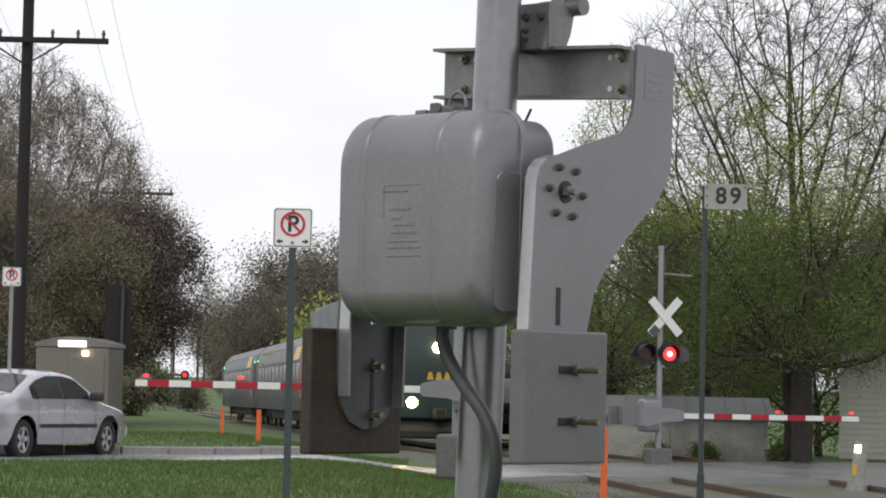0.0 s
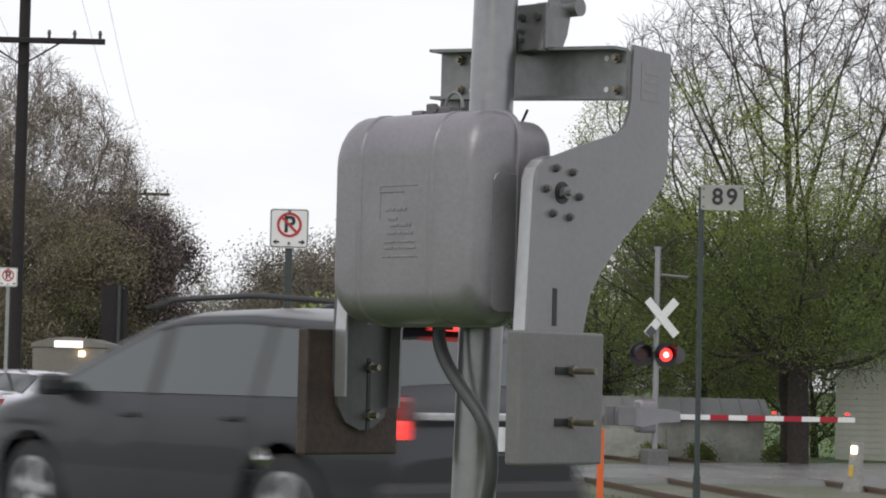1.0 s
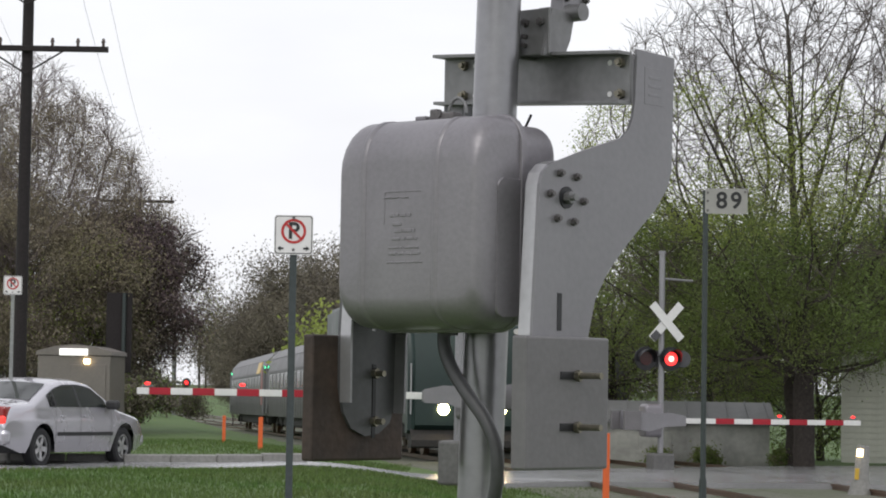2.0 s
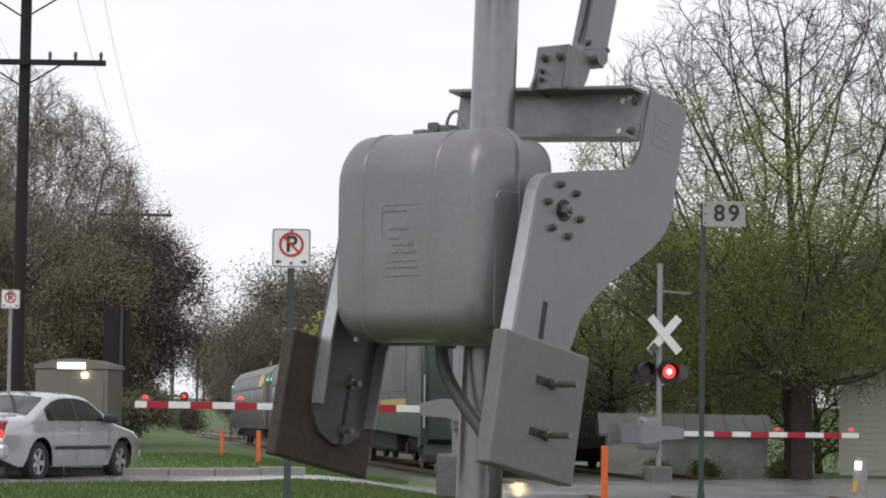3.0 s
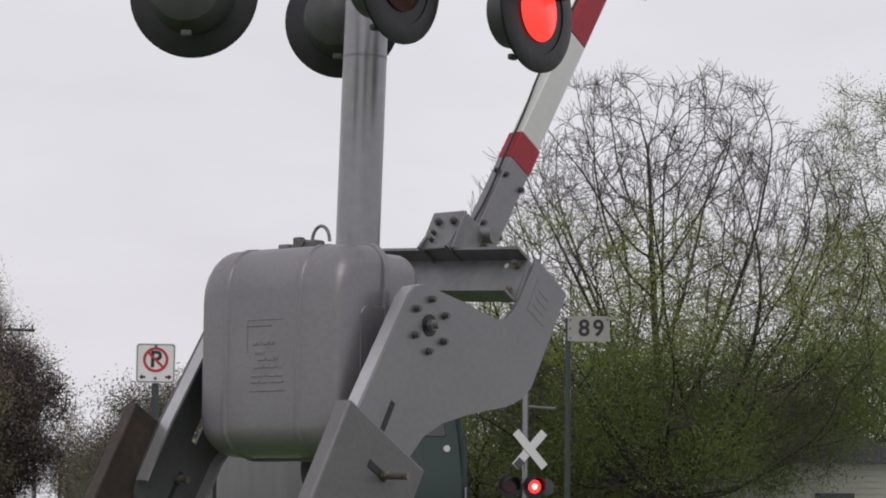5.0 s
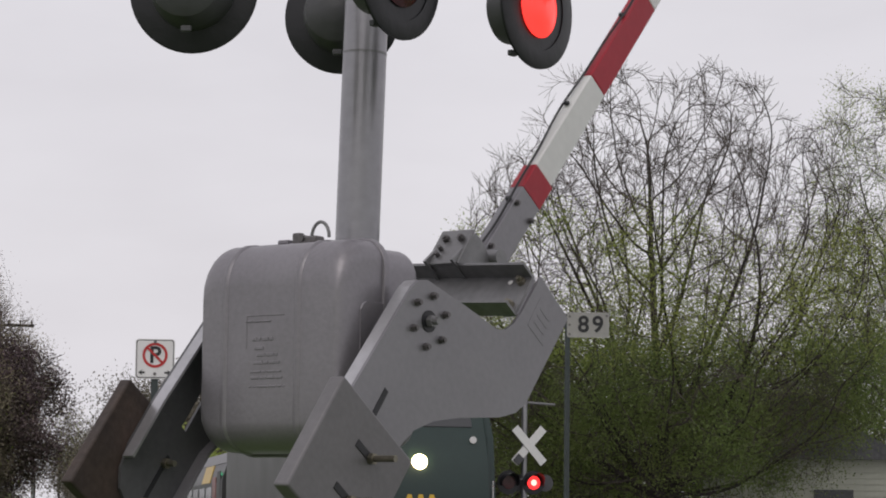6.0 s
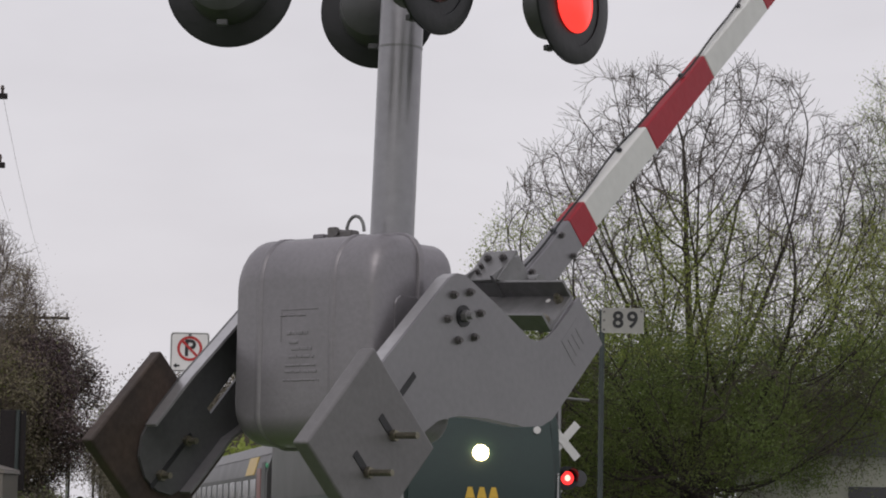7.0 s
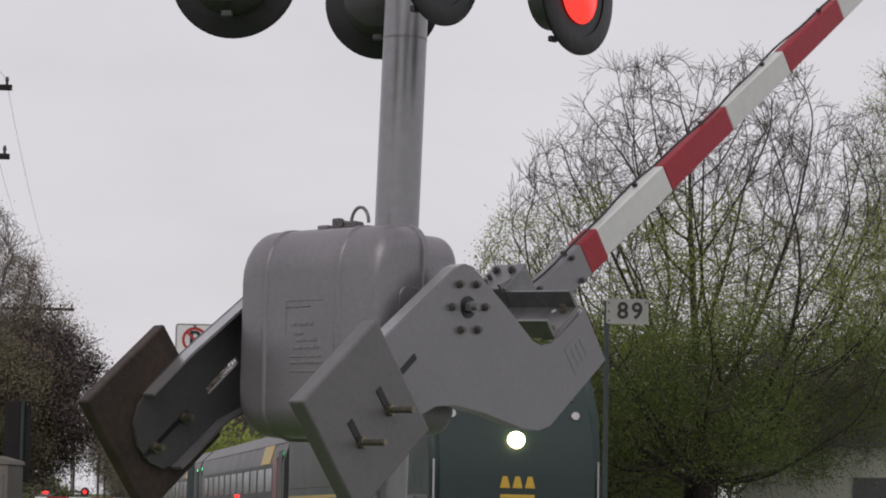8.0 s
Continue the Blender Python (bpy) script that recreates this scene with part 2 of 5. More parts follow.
def prism_bm(outline, axis, lo, hi, bevel=0.0):
    """An outline in the plane across axis (0 x, 1 y), pushed from lo to hi along it. Outline pairs are (other, z)."""
    bm = bmesh.new()
    put = (lambda p, h: (h, p[0], p[1])) if axis == 0 else (lambda p, h: (p[0], h, p[1]))
    lower = [bm.verts.new(put(p, lo)) for p in outline]
    upper = [bm.verts.new(put(p, hi)) for p in outline]
    bm.faces.new(lower)
    bm.faces.new(upper[::-1])
    n = len(outline)
    for i in range(n):
        bm.faces.new((lower[i], lower[(i + 1) % n], upper[(i + 1) % n], upper[i]))
    if bevel:
        bmesh.ops.bevel(bm, geom=bm.edges[:], offset=bevel, segments=1, affect="EDGES")
    return bm


def lathe(profile, sides=24):
    """Verts and faces of (radius, x) pairs turned round the x axis."""
    v, f = [], []
    for r, x in profile:
        for k in range(sides):
            a = 2 * math.pi * k / sides
            v.append((x, r * math.cos(a), r * math.sin(a)))
    for i in range(len(profile) - 1):
        for k in range(sides):
            k2 = (k + 1) % sides
            f.append((i * sides + k, i * sides + k2, (i + 1) * sides + k2, (i + 1) * sides + k))
    return v, f


def tube(path, radius, sides=6):
    """Verts and faces of a bent tube; radius is a number or one for each point."""
    v, f = [], []
    pts = [Vector(p) for p in path]
    for i, p in enumerate(pts):
        d = (pts[min(i + 1, len(pts) - 1)] - pts[max(i - 1, 0)]).normalized()
        s = d.cross(Vector((0.31, 0.17, 0.93))).normalized()
        t = d.cross(s)
        r = radius if isinstance(radius, (int, float)) else radius[i]
        for k in range(sides):
            a = 2 * math.pi * k / sides
            v.append(p + r * (math.cos(a) * s + math.sin(a) * t))
    for i in range(len(pts) - 1):
        for k in range(sides):
            k2 = (k + 1) % sides
            f.append((i * sides + k, i * sides + k2, (i + 1) * sides + k2, (i + 1) * sides + k))
    return v, f


def text_mesh(name, body, size, mat, depth=0.002):
    cu = bpy.data.curves.new(name, "FONT")
    cu.offset = 0.022 * size
    cu.body, cu.size, cu.extrude, cu.align_x, cu.align_y = body, size, depth, "CENTER", "CENTER"
    ob = bpy.data.objects.new(name, cu)
    scene.collection.objects.link(ob)
    me = bpy.data.meshes.new_from_object(ob.evaluated_get(bpy.context.evaluated_depsgraph_get()))
    bpy.data.objects.remove(ob)
    me.materials.clear()
    me.materials.append(mat)
    return me


def ease(a, b, v):
    k = min(1.0, max(0.0, (v - a) / (b - a)))
    return k * k * (3 - 2 * k)


# ---- ground ----
SLANT = 0.141        # the tracks run this much to the left for each metre ahead


def track_z(y):
    return -0.40 - 0.009 * min(240.0, max(0.0, y - 45.0))


def ground_z(x, y):
    c = x + SLANT * y
    dip = -0.10 * ease(35.0, 40.5, y) * (1 - ease(44.5, 50.0, y))      # the street lies lower than the lawn
    return ease(3.0, 7.2, c) * track_z(y) + (1 - ease(2.2, 5.0, c)) * dip


def ribbon(name, near, far, mat, lift, across=8, along=60, kind="structure"):
    """A strip of ground between two lines of plan points."""
    def at(line, k):
        k *= len(line) - 1
        i = min(int(k), len(line) - 2)
        a, b = line[i], line[i + 1]
        return (a[0] + (b[0] - a[0]) * (k - i), a[1] + (b[1] - a[1]) * (k - i))
    v, f = [], []
    for i in range(along + 1):
        p, q = at(near, i / along), at(far, i / along)
        for j in range(-1, across + 2):
            jj = min(across, max(0, j))
            x, y = p[0] + (q[0] - p[0]) * jj / across, p[1] + (q[1] - p[1]) * jj / across
            v.append((x, y, ground_z(x, y) + lift + 0.105 * ease(5.5, 8.0, x + SLANT * y) - (0.25 if j != jj else 0.0)))
    w = across + 3
    for i in range(along):
        for j in range(across + 2):
            f.append((i * w + j, (i + 1) * w + j, (i + 1) * w + j + 1, i * w + j + 1))
    return tagged(new(name, mesh_of(name, v, f, mat, True)), kind=kind)


ROAD_EDGE = [(-40, 25), (-14, 32.6), (-7, 34.4), (-5, 36.9), (-4, 39.4), (-2.3, 41.4), (0.9, 41.6), (2.6, 42.3), (6.5, 43), (12, 42), (30, 40)]


def build_ground():
    xs = sorted(set([-3000, -1200, -500, -250, -120, -70, -45] + [i * 1.0 for i in range(-32, 33)] + [45, 70, 120, 250, 500, 1200, 3000]))
    ys = sorted(set([-300, -120, -50, -20, -8] + [i * 1.5 for i in range(0, 60)] + [i * 6.0 for i in range(15, 52)] + [400, 600, 1000, 2000, 4500]))
    v = [(x, y, ground_z(x, y)) for y in ys for x in xs]
    w = len(xs)
    f = [(j * w + i, j * w + i + 1, (j + 1) * w + i + 1, (j + 1) * w + i) for j in range(len(ys) - 1) for i in range(w - 1)]
    tagged(new("ground", mesh_of("ground", v, f, M["grass"], True)), "wet green lawn that reaches to the horizon", "ground", kind="structure")
    tagged(ribbon("road_far", ROAD_EDGE,
                  [(-40, 36), (-14, 41), (-9, 41.9), (-6.5, 42.3), (-5.3, 42.4), (-2.3, 43.6), (0.4, 46), (2.5, 50), (8, 57), (16, 62), (30, 66)], M["asphalt"], 0.02, 10, 120),
           "wet grey asphalt road over the crossing", "road")
    d, r = Vector((-0.68, 0.73)), Vector((0.73, 0.68))
    c = Vector((0.07, 17.3)) - r * 1.7
    tagged(ribbon("road_near", [tuple(c - r * 3.6 + d * k) for k in (-40, 0, 10, 60)], [tuple(c + r * 3.6 + d * k) for k in (-40, 0, 10, 60)],
                  M["asphalt"], 0.03, 8, 60), "wet grey asphalt street before the lawn", "road")
    # kerb along the far side of the road
    line = [(-16, 40.4), (-9, 42.0), (-5.3, 42.5), (-2.3, 43.7)]
    bm = bmesh.new()
    for a, b in zip(line, line[1:]):
        n = max(1, int(math.dist(a, b) / 0.8))
        for i in range(n):
            p = [a[k] + (b[k] - a[k]) * (i + 0.5) / n for k in (0, 1)]
            ang = math.atan2(b[1] - a[1], b[0] - a[0])
            m = Matrix.Translation((p[0], p[1], ground_z(*p) + 0.07)) @ Matrix.Rotation(ang, 4, "Z")
            bmesh.ops.create_cube(bm, size=1, matrix=m @ Matrix.Diagonal((math.dist(a, b) / n - 0.012, 0.18, 0.15, 1)))
    bmesh.ops.bevel(bm, geom=bm.edges[:], offset=0.02, segments=1, affect="EDGES")
    kerb = part("kerb", bm, M["concrete"])
    tagged(kerb, "pale concrete kerb along the road", "kerb", kind="structure")


def build_tracks():
    for k, c in enumerate((9.2, 13.4)):
        name = "railway_track"
        track = thing(name, Matrix(), "railway track on grey ballast beside the road" if k == 0 else "second railway track on ballast", "railway track", kind="structure")
        ys = [12 + 4 * i for i in range(50)] + [240, 300, 400]
        x_at = lambda y: c - SLANT * y
        for side in (-0.72, 0.72):
            v, f = [], []
            sec = [(-0.07, 0), (0.07, 0), (0.012, 0.03), (0.012, 0.12), (0.036, 0.13), (0.036, 0.165), (-0.036, 0.165), (-0.036, 0.13), (-0.012, 0.12), (-0.012, 0.03)]
            for y in ys:
                for sx, sz in sec:
                    v.append((x_at(y) + side + sx, y, track_z(y) + 0.02 + sz - 0.06))
            n = len(sec)
            for i in range(len(ys) - 1):
                for j in range(n):
                    f.append((i * n + j, i * n + (j + 1) % n, (i + 1) * n + (j + 1) % n, (i + 1) * n + j))
            part("rail", mesh_of("rail", v, f, M["rail"]), M["rail"], track)
            v = [(x_at(y) + side + s, y, track_z(y) + 0.129) for y in ys for s in (-0.03, 0.03)]
            f = [(2 * i, 2 * i + 1, 2 * i + 3, 2 * i + 2) for i in range(len(ys) - 1)]
            part("rail_head", mesh_of("rail_head", v, f, M["railtop"]), M["railtop"], track, "polished running surface")
        v, f = [], []
        for y in ys:
            for off, dz in ((-2.5, -0.06), (-2.04, 0.06), (2.04, 0.06), (2.5, -0.06)):
                v.append((x_at(y) + off, y, track_z(y) + dz - 0.03))
        for i in range(len(ys) - 1):
            for j in range(3):
                f.append((i * 4 + j, i * 4 + j + 1, (i + 1) * 4 + j + 1, (i + 1) * 4 + j))
        part("ballast_bed", mesh_of("ballast_bed", v, f, M["ballast"]), M["ballast"], track)
        bm = box_bm((2.5, 0.22, 0.14), bevel=0.01, seg=1)
        me = part("sleeper", bm, M["timber"], track)
        for i in range(70):
            y = 26 + 0.55 * i
            o = me if i == 0 else new("sleeper", me.data)
            o.parent = track
            o.matrix_basis = pose(x_at(y), y, track_z(y) - 0.055, 0, 0, math.degrees(math.atan(SLANT)) + random.uniform(-1, 1))


# ---- the near crossing gate ----
K = 1 / 530.0
GATE_YAW = 48.43
GATE_SIZE = 0.76
PIVOT = (-0.151, -0.45, 1.888)
ALONG, SIDE = Vector((0.6635, 0.748, 0)), Vector((0.748, -0.6635, 0))
GATE_AT = Vector((0.405, 8.469, 0)) + ALONG * 0.151 - SIDE * 0.45


def nut_bm(at, axis, r=0.017, h=0.016, bolt=0.012, length=0.03, bm=None):
    a, d = Vector(at), Vector(axis)
    bm = rod_bm(a, a + d * h, r, sides=6, bm=bm)
    return rod_bm(a + d * h * 0.5, a + d * length, bolt, sides=10, bm=bm)


def case_mesh(name, width, height, corner, depth, front, mat, side_k=0.4, top_k=1.0, low_k=0.8):
    """A cast half-case: a rounded rectangle across (y, z), drawn out along -x with a rounded front."""
    def ring(inset, x):
        w, h, lo, r = width / 2 - inset * side_k, height / 2 - inset * top_k, height / 2 - inset * low_k, max(0.012, corner - inset * 0.1)
        pts = []
        for cx, cz, a0 in ((w - r, h - r, 0), (-w + r, h - r, 90), (-w + r, -lo + r, 180), (w - r, -lo + r, 270)):
            for i in range(7):
                a = radians(a0 + 15 * i)
                pts.append((x, cx + r * math.cos(a), cz + r * math.sin(a)))
        return pts
    rings = [ring(0, 0), ring(0, -(depth - front) * 0.5), ring(0, -(depth - front))]
    for i in range(1, 8):
        a = radians(90 * i / 7)
        rings.append(ring(front * 0.85 * (1 - math.cos(a)), -(depth - front) - front * math.sin(a)))
    v = [p for r in rings for p in r]
    n = len(rings[0])
    f = [(i * n + j, i * n + (j + 1) % n, (i + 1) * n + (j + 1) % n, (i + 1) * n + j) for i in range(len(rings) - 1) for j in range(n)]
    f.append(tuple(range((len(rings) - 1) * n, len(rings) * n)))
    f.append(tuple(range(n))[::-1])
    return mesh_of(name, v, f, mat, True, 40)


def flasher(parent, at, face, lit, hooded):
    """A round warning light: target disc, housing, lens and hood. It looks along its +x; face is its world yaw."""
    m = pose(*GATE_AT, 0, 0, GATE_YAW).inverted() @ (pose(*at) @ pose(0, 0, 0, 0, 0, face))
    v, f = lathe([(0.0, 0.0), (0.205, 0.0), (0.213, 0.004), (0.213, 0.012), (0.205, 0.016), (0.15, 0.016), (0.15, 0.012), (0.0, 0.012)], 48)
    disc = part("target_disc", mesh_of("target_disc", v, f, M["black"], True), M["black"], parent, "black round target disc", m)
    v, f = lathe([(0.0, -0.16), (0.06, -0.158), (0.115, -0.12), (0.135, -0.05), (0.14, 0.0)], 32)
    part("lamp_housing", mesh_of("lamp_housing", v, f, M["darkgrey"], True), M["darkgrey"], disc, "dark grey round lamp housing")
    part("latch", box_bm((0.02, 0.035, 0.02), (-0.09, 0.0, -0.15), 0.004), M["darkgrey"], disc)
    v, f = lathe([(0.0, 0.045), (0.06, 0.04), (0.108, 0.018)], 32)
    lens = M["lens"] if lit else M["lensoff"]
    part("lens", mesh_of("lens", v, f, lens, True), lens, disc, "lit red lens" if lit else "unlit dark red lens")
    if hooded:
        v, fc, n, deep = [], [], 25, 8
        for i in range(deep + 1):
            for k in range(n):
                a = radians(22 + 136 * k / (n - 1))
                cut = 0.24 * (0.30 + 0.58 * max(0.0, math.sin(a)) ** 0.6)
                for r in (0.152, 0.148):
                    v.append((0.012 + cut * i / deep, r * math.cos(a), r * math.sin(a)))
        idx = lambda i, k, s: (i * n + k) * 2 + s
        for i in range(deep):
            for k in range(n - 1):
                fc.append((idx(i, k, 0), idx(i, k + 1, 0), idx(i + 1, k + 1, 0), idx(i + 1, k, 0)))
                fc.append((idx(i, k, 1), idx(i + 1, k, 1), idx(i + 1, k + 1, 1), idx(i, k + 1, 1)))
        for k in range(n - 1):
            fc.append((idx(deep, k, 0), idx(deep, k + 1, 0), idx(deep, k + 1, 1), idx(deep, k, 1)))
        part("hood", mesh_of("hood", v, fc, M["black"], True), M["black"], disc, "black sheet-metal hood")
    return disc


def build_gate():
    gate = thing("crossing_gate", Matrix.Translation(EYE) @ Matrix.Scale(GATE_SIZE, 4) @ Matrix.Translation((0, 0, -EYE[2])) @ pose(*GATE_AT, 0, 0, GATE_YAW),
                 "silver aluminium railway crossing gate lowering its red and white arm", "crossing gate")
    px, py, pz = PIVOT
    lean = Vector((0.6635, -0.748, 0)) * 0.0244      # the mast leans a little

    def mast_at(z):
        p = lean * (z - 2.15)
        return (p.x, p.y, z)
    part("mast", rod_bm(mast_at(-0.3), mast_at(4.6), 0.0775, sides=40), M["mast"], gate, "round silver aluminium mast", smooth=True)
    part("mast_joint", rod_bm(mast_at(2.86), mast_at(2.868), 0.0787, sides=40), M["galv"], gate, smooth=True)
    bm = box_bm((0.5, 0.5, 0.12), (-0.05, 0.05, -0.36), 0.03)
    part("base", bm, M["concrete"], gate, "concrete footing")
    # gate mechanism case: door half, rim and back half
    cy, cz = py + 249 * K, pz - 44 * K
    door = part("case_door", case_mesh("case_door", 354 * K, 380 * K, 42 * K, 112 * K, 74 * K, M["box"], 0.32, 1.3, 0.85), M["box"], gate,
                "cast grey mechanism door with raised lettering", pose(px - 38 * K, cy, cz))
    part("case_back", case_mesh("case_back", 328 * K, 362 * K, 44 * K, 112 * K, 22 * K, M["box"]), M["box"], gate,
         "", pose(px - 36 * K, cy, cz, 0, 0, 180))
    part("case_rim", case_mesh("case_rim", 366 * K, 392 * K, 54 * K, 12 * K, 4 * K, M["box"]), M["box"], gate, "", pose(px - 32 * K, cy, cz))
    face = -112 * K

    def seam(y, width, proud):
        """A rounded bead that follows the door over its top, front and underside."""
        h, front, depth = 190 * K, 74 * K, 112 * K
        path = [(-0.004, h), (front - depth, h)]
        over = [(front * 0.85 * (1 - math.cos(radians(90 * i / 7))), front - depth - front * math.sin(radians(90 * i / 7))) for i in range(1, 8)]
        path += [(x, h - 1.3 * inset) for inset, x in over] + [(x, -h + 0.85 * inset) for inset, x in over[::-1]] + [(front - depth, -h)]
        v, f = [], []
        for i, (x, z) in enumerate(path):
            a, b = path[max(0, i - 1)], path[min(len(path) - 1, i + 1)]
            n = Vector((b[1] - a[1], -(b[0] - a[0]))).normalized()
            for dy, up in ((-0.5, -0.004), (-0.28, proud), (0.28, proud), (0.5, -0.004)):
                v.append((x + n.x * up, y + dy * width, z + n.y * up))
        for i in range(len(path) - 1):
            for k in range(3):
                f.append((i * 4 + k, i * 4 + k + 1, i * 4 + k + 5, i * 4 + k + 4))
        return mesh_of("door_rib", v, f, M["box"], True, 50)
    for yy in (-72 * K, 104 * K):
        part("door_rib", seam(yy, 0.034, 0.0045), M["box"], door)
    # the lettering on the door cannot be read: low bars of its size, with a thin frame
    rnd = random.Random(12)
    rows = [(0.04, 0.13, 0.095, 0.006), (0.02, 0.10, 0.035, 0.012), (0.03, 0.06, 0.005, 0.012), (0.0, 0.10, -0.018, 0.012), (0.0, 0.12, -0.045, 0.010),
            (0.0, 0.15, -0.075, 0.007), (0.0, 0.15, -0.095, 0.010), (0.0, 0.17, -0.125, 0.006)]
    for y0, w, z0, tall in rows:
        y = y0 + w / 2
        while y > y0 - w / 2 + 0.012:
            run = min(rnd.uniform(0.02, 0.055), y - (y0 - w / 2))
            part("raised_line", box_bm((0.005, run - 0.006, tall), (face - 0.0005, y - run / 2, z0 - 0.012), 0.0015, seg=1), M["box"], door)
            y -= run
    for dy, dz, w, h in ((0.0, 0.115, 0.17, 0.004), (0.085, 0.06, 0.004, 0.11)):
        part("raised_frame", box_bm((0.004, w, h), (face + 0.0002, dy + 0.01, dz - 0.012), 0.001, seg=1), M["box"], door)
    # raised panel on the side of the door, round at its front corners
    pts = [(0.0, 0.145)]
    pts += [(-0.085 - 0.03 * math.sin(radians(18 * i)), 0.115 + 0.03 * math.cos(radians(18 * i))) for i in range(6)]
    pts += [(-0.085 - 0.03 * math.cos(radians(18 * i)), -0.29 - 0.03 * math.sin(radians(18 * i))) for i in range(6)] + [(0.0, -0.32)]
    part("side_panel", prism_bm(pts, 1, -0.006, 0.006, 0.004), M["box"], door, "", pose(-0.006, -177 * K - 0.002, 0.0, 0, 0, -3))
    # hasp on top of the door
    top = 192 * K
    bm = box_bm((0.05, 0.09, 0.03), (0.0, 0.0, top + 0.012), 0.008)
    bm = rod_bm((-0.03, 0.02, top + 0.02), (0.03, 0.02, top + 0.02), 0.012, bm=bm)
    bm = box_bm((0.03, 0.035, 0.05), (-0.012, 0.045, top + 0.015), 0.006, bm)
    part("hasp", bm, M["darkbolt"], door, "dark steel hasp")
    v, f = tube([(0.0, -0.045 + 0.04 * math.cos(a), top + 0.02 + 0.055 * math.sin(a)) for a in [radians(18 * i) for i in range(11)]], 0.006, 8)
    part("lifting_ring", mesh_of("lifting_ring", v, f, M["galv"], True), M["galv"], door)
    part("top_lug", box_bm((0.03, 0.05, 0.016), (0.0, 0.115, top + 0.012), 0.004), M["box"], door)
    # support under the case, and clamps to the mast
    part("cable_gland", rod_bm((px - 0.02, cy + 0.03, cz - 200 * K), (px - 0.02, cy + 0.03, cz - 176 * K), 0.036, sides=16), M["darkgrey"], gate)
    for zz in (pz + 0.12, pz - 0.3):
        bm = box_bm((0.10, 0.26, 0.06), (px + 0.115, cy, zz), 0.01)
        part("mast_clamp", bm, M["galv"], gate)
    # shaft from plate to plate, behind the case sides
    part("main_shaft", rod_bm((px, py + 0.01, pz), (px, py + 0.88, pz), 0.035, sides=24), M["galv"], gate, smooth=True)
    # black conduit
    pts = [(-10, -272, -215), (-20, -265, -262), (-25, -241, -305), (-30, -197, -352), (-30, -156, -395), (-25, -133, -445), (-20, -133, -500), (-10, -150, -545), (10, -171, -600), (30, -176, -760)]
    fine = []
    for i in range(len(pts) - 1):
        p0, p1, p2, p3 = [Vector(pts[max(0, min(len(pts) - 1, i + k))]) for k in (-1, 0, 1, 2)]
        for s in range(5):
            t = s / 5
            fine.append(0.5 * ((2 * p1) + (p2 - p0) * t + (2 * p0 - 5 * p1 + 4 * p2 - p3) * t * t + (3 * p1 - p0 - 3 * p2 + p3) * t ** 3))
    v, f = tube([(px + p.x * K, py - p.y * K, pz + p.z * K) for p in fine], 0.0235, 12)
    part("conduit", mesh_of("conduit", v, f, M["darkgrey"], True), M["darkgrey"], gate, "black flexible cable conduit")
    # warning lights
    flasher(gate, (-0.39, 8.18, 2.94), 80, False, False)
    flasher(gate, (0.107, 9.17, 3.055), 80, False, False)
    flasher(gate, (0.27, 8.03, 2.97), -39, False, True)
    flasher(gate, (0.75, 8.45, 2.96), -39, True, True)
    inv = pose(*GATE_AT, 0, 0, GATE_YAW).inverted()
    for a, b in (((-0.38, 8.40, 3.02), (0.2, 8.9, 3.25)), ((0.15, 9.2, 3.2), (0.2, 8.9, 3.3)), ((0.2, 8.12, 2.90), (0.3, 8.6, 3.0)), ((0.66, 8.53, 3.06), (0.3, 8.7, 3.2))):
        part("light_bracket", rod_bm(inv @ Vector(a), inv @ Vector(b), 0.022, sides=12), M["darkgrey"], gate)
    part("crossarm", rod_bm(inv @ Vector((0.72, 8.5, 3.10)), inv @ Vector((1.2, 9.0, 3.13)), 0.012, sides=12), M["galv"], gate)

    # ---- the swinging frame; its own origin is the shaft, u ahead, z up while the arm stands upright ----
    beam = prism_bm([(u * K, z * K) for u, z in [(154, 280), (196, 280), (196, 183), (158, 183), (158, 189), (190, 189), (190, 274), (154, 274)]], 1, 0.014, 0.87)
    for v in beam.verts:
        v.co.z += 0.055 * v.co.y         # the beam sits a little askew
    swing = part("swing_beam", beam, M["galv"], gate, "galvanised steel cross channel", pose(*PIVOT))
    outline = [(203, 287), (317, 282), (312, 68), (299, 36), (266, -2), (174, -78), (120, -130), (87, -178), (68, -245), (66, -370), (51, -408), (21, -428), (-17, -433),
               (-55, -418), (-76, -388), (-87, -340), (-88, -245), (-73, 20), (-66, 40), (-48, 56), (-19, 65), (57, 90), (160, 120), (180, 136), (192, 160), (198, 190)]

    def side_plate(y_web, inward, mat, slot=()):
        edge = list(outline)
        if slot:
            at = edge.index((-88, -245))
            edge[at:at + 1] = [(-88, -245)] + list(slot) + [slot[0], (-88, -244.5)]
        web = prism_bm([(u * K, z * K) for u, z in edge], 1, y_web, y_web + inward * 0.012)
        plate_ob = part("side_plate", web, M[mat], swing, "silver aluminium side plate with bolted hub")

        def flange(pts, deep=0.062, th=0.010):
            bm = bmesh.new()
            rows2 = []
            for i, (u, z) in enumerate(pts):
                a = Vector(pts[max(0, i - 1)])
                b = Vector(pts[min(len(pts) - 1, i + 1)])
                n = Vector((-(b - a).y, (b - a).x)).normalized() * th
                rows2.append([bm.verts.new((u * K, y_web + inward * 0.0125, z * K)), bm.verts.new((u * K, y_web + inward * deep, z * K)),
                              bm.verts.new((u * K + n.x, y_web + inward * deep, z * K + n.y)), bm.verts.new((u * K + n.x, y_web + inward * 0.0125, z * K + n.y))])
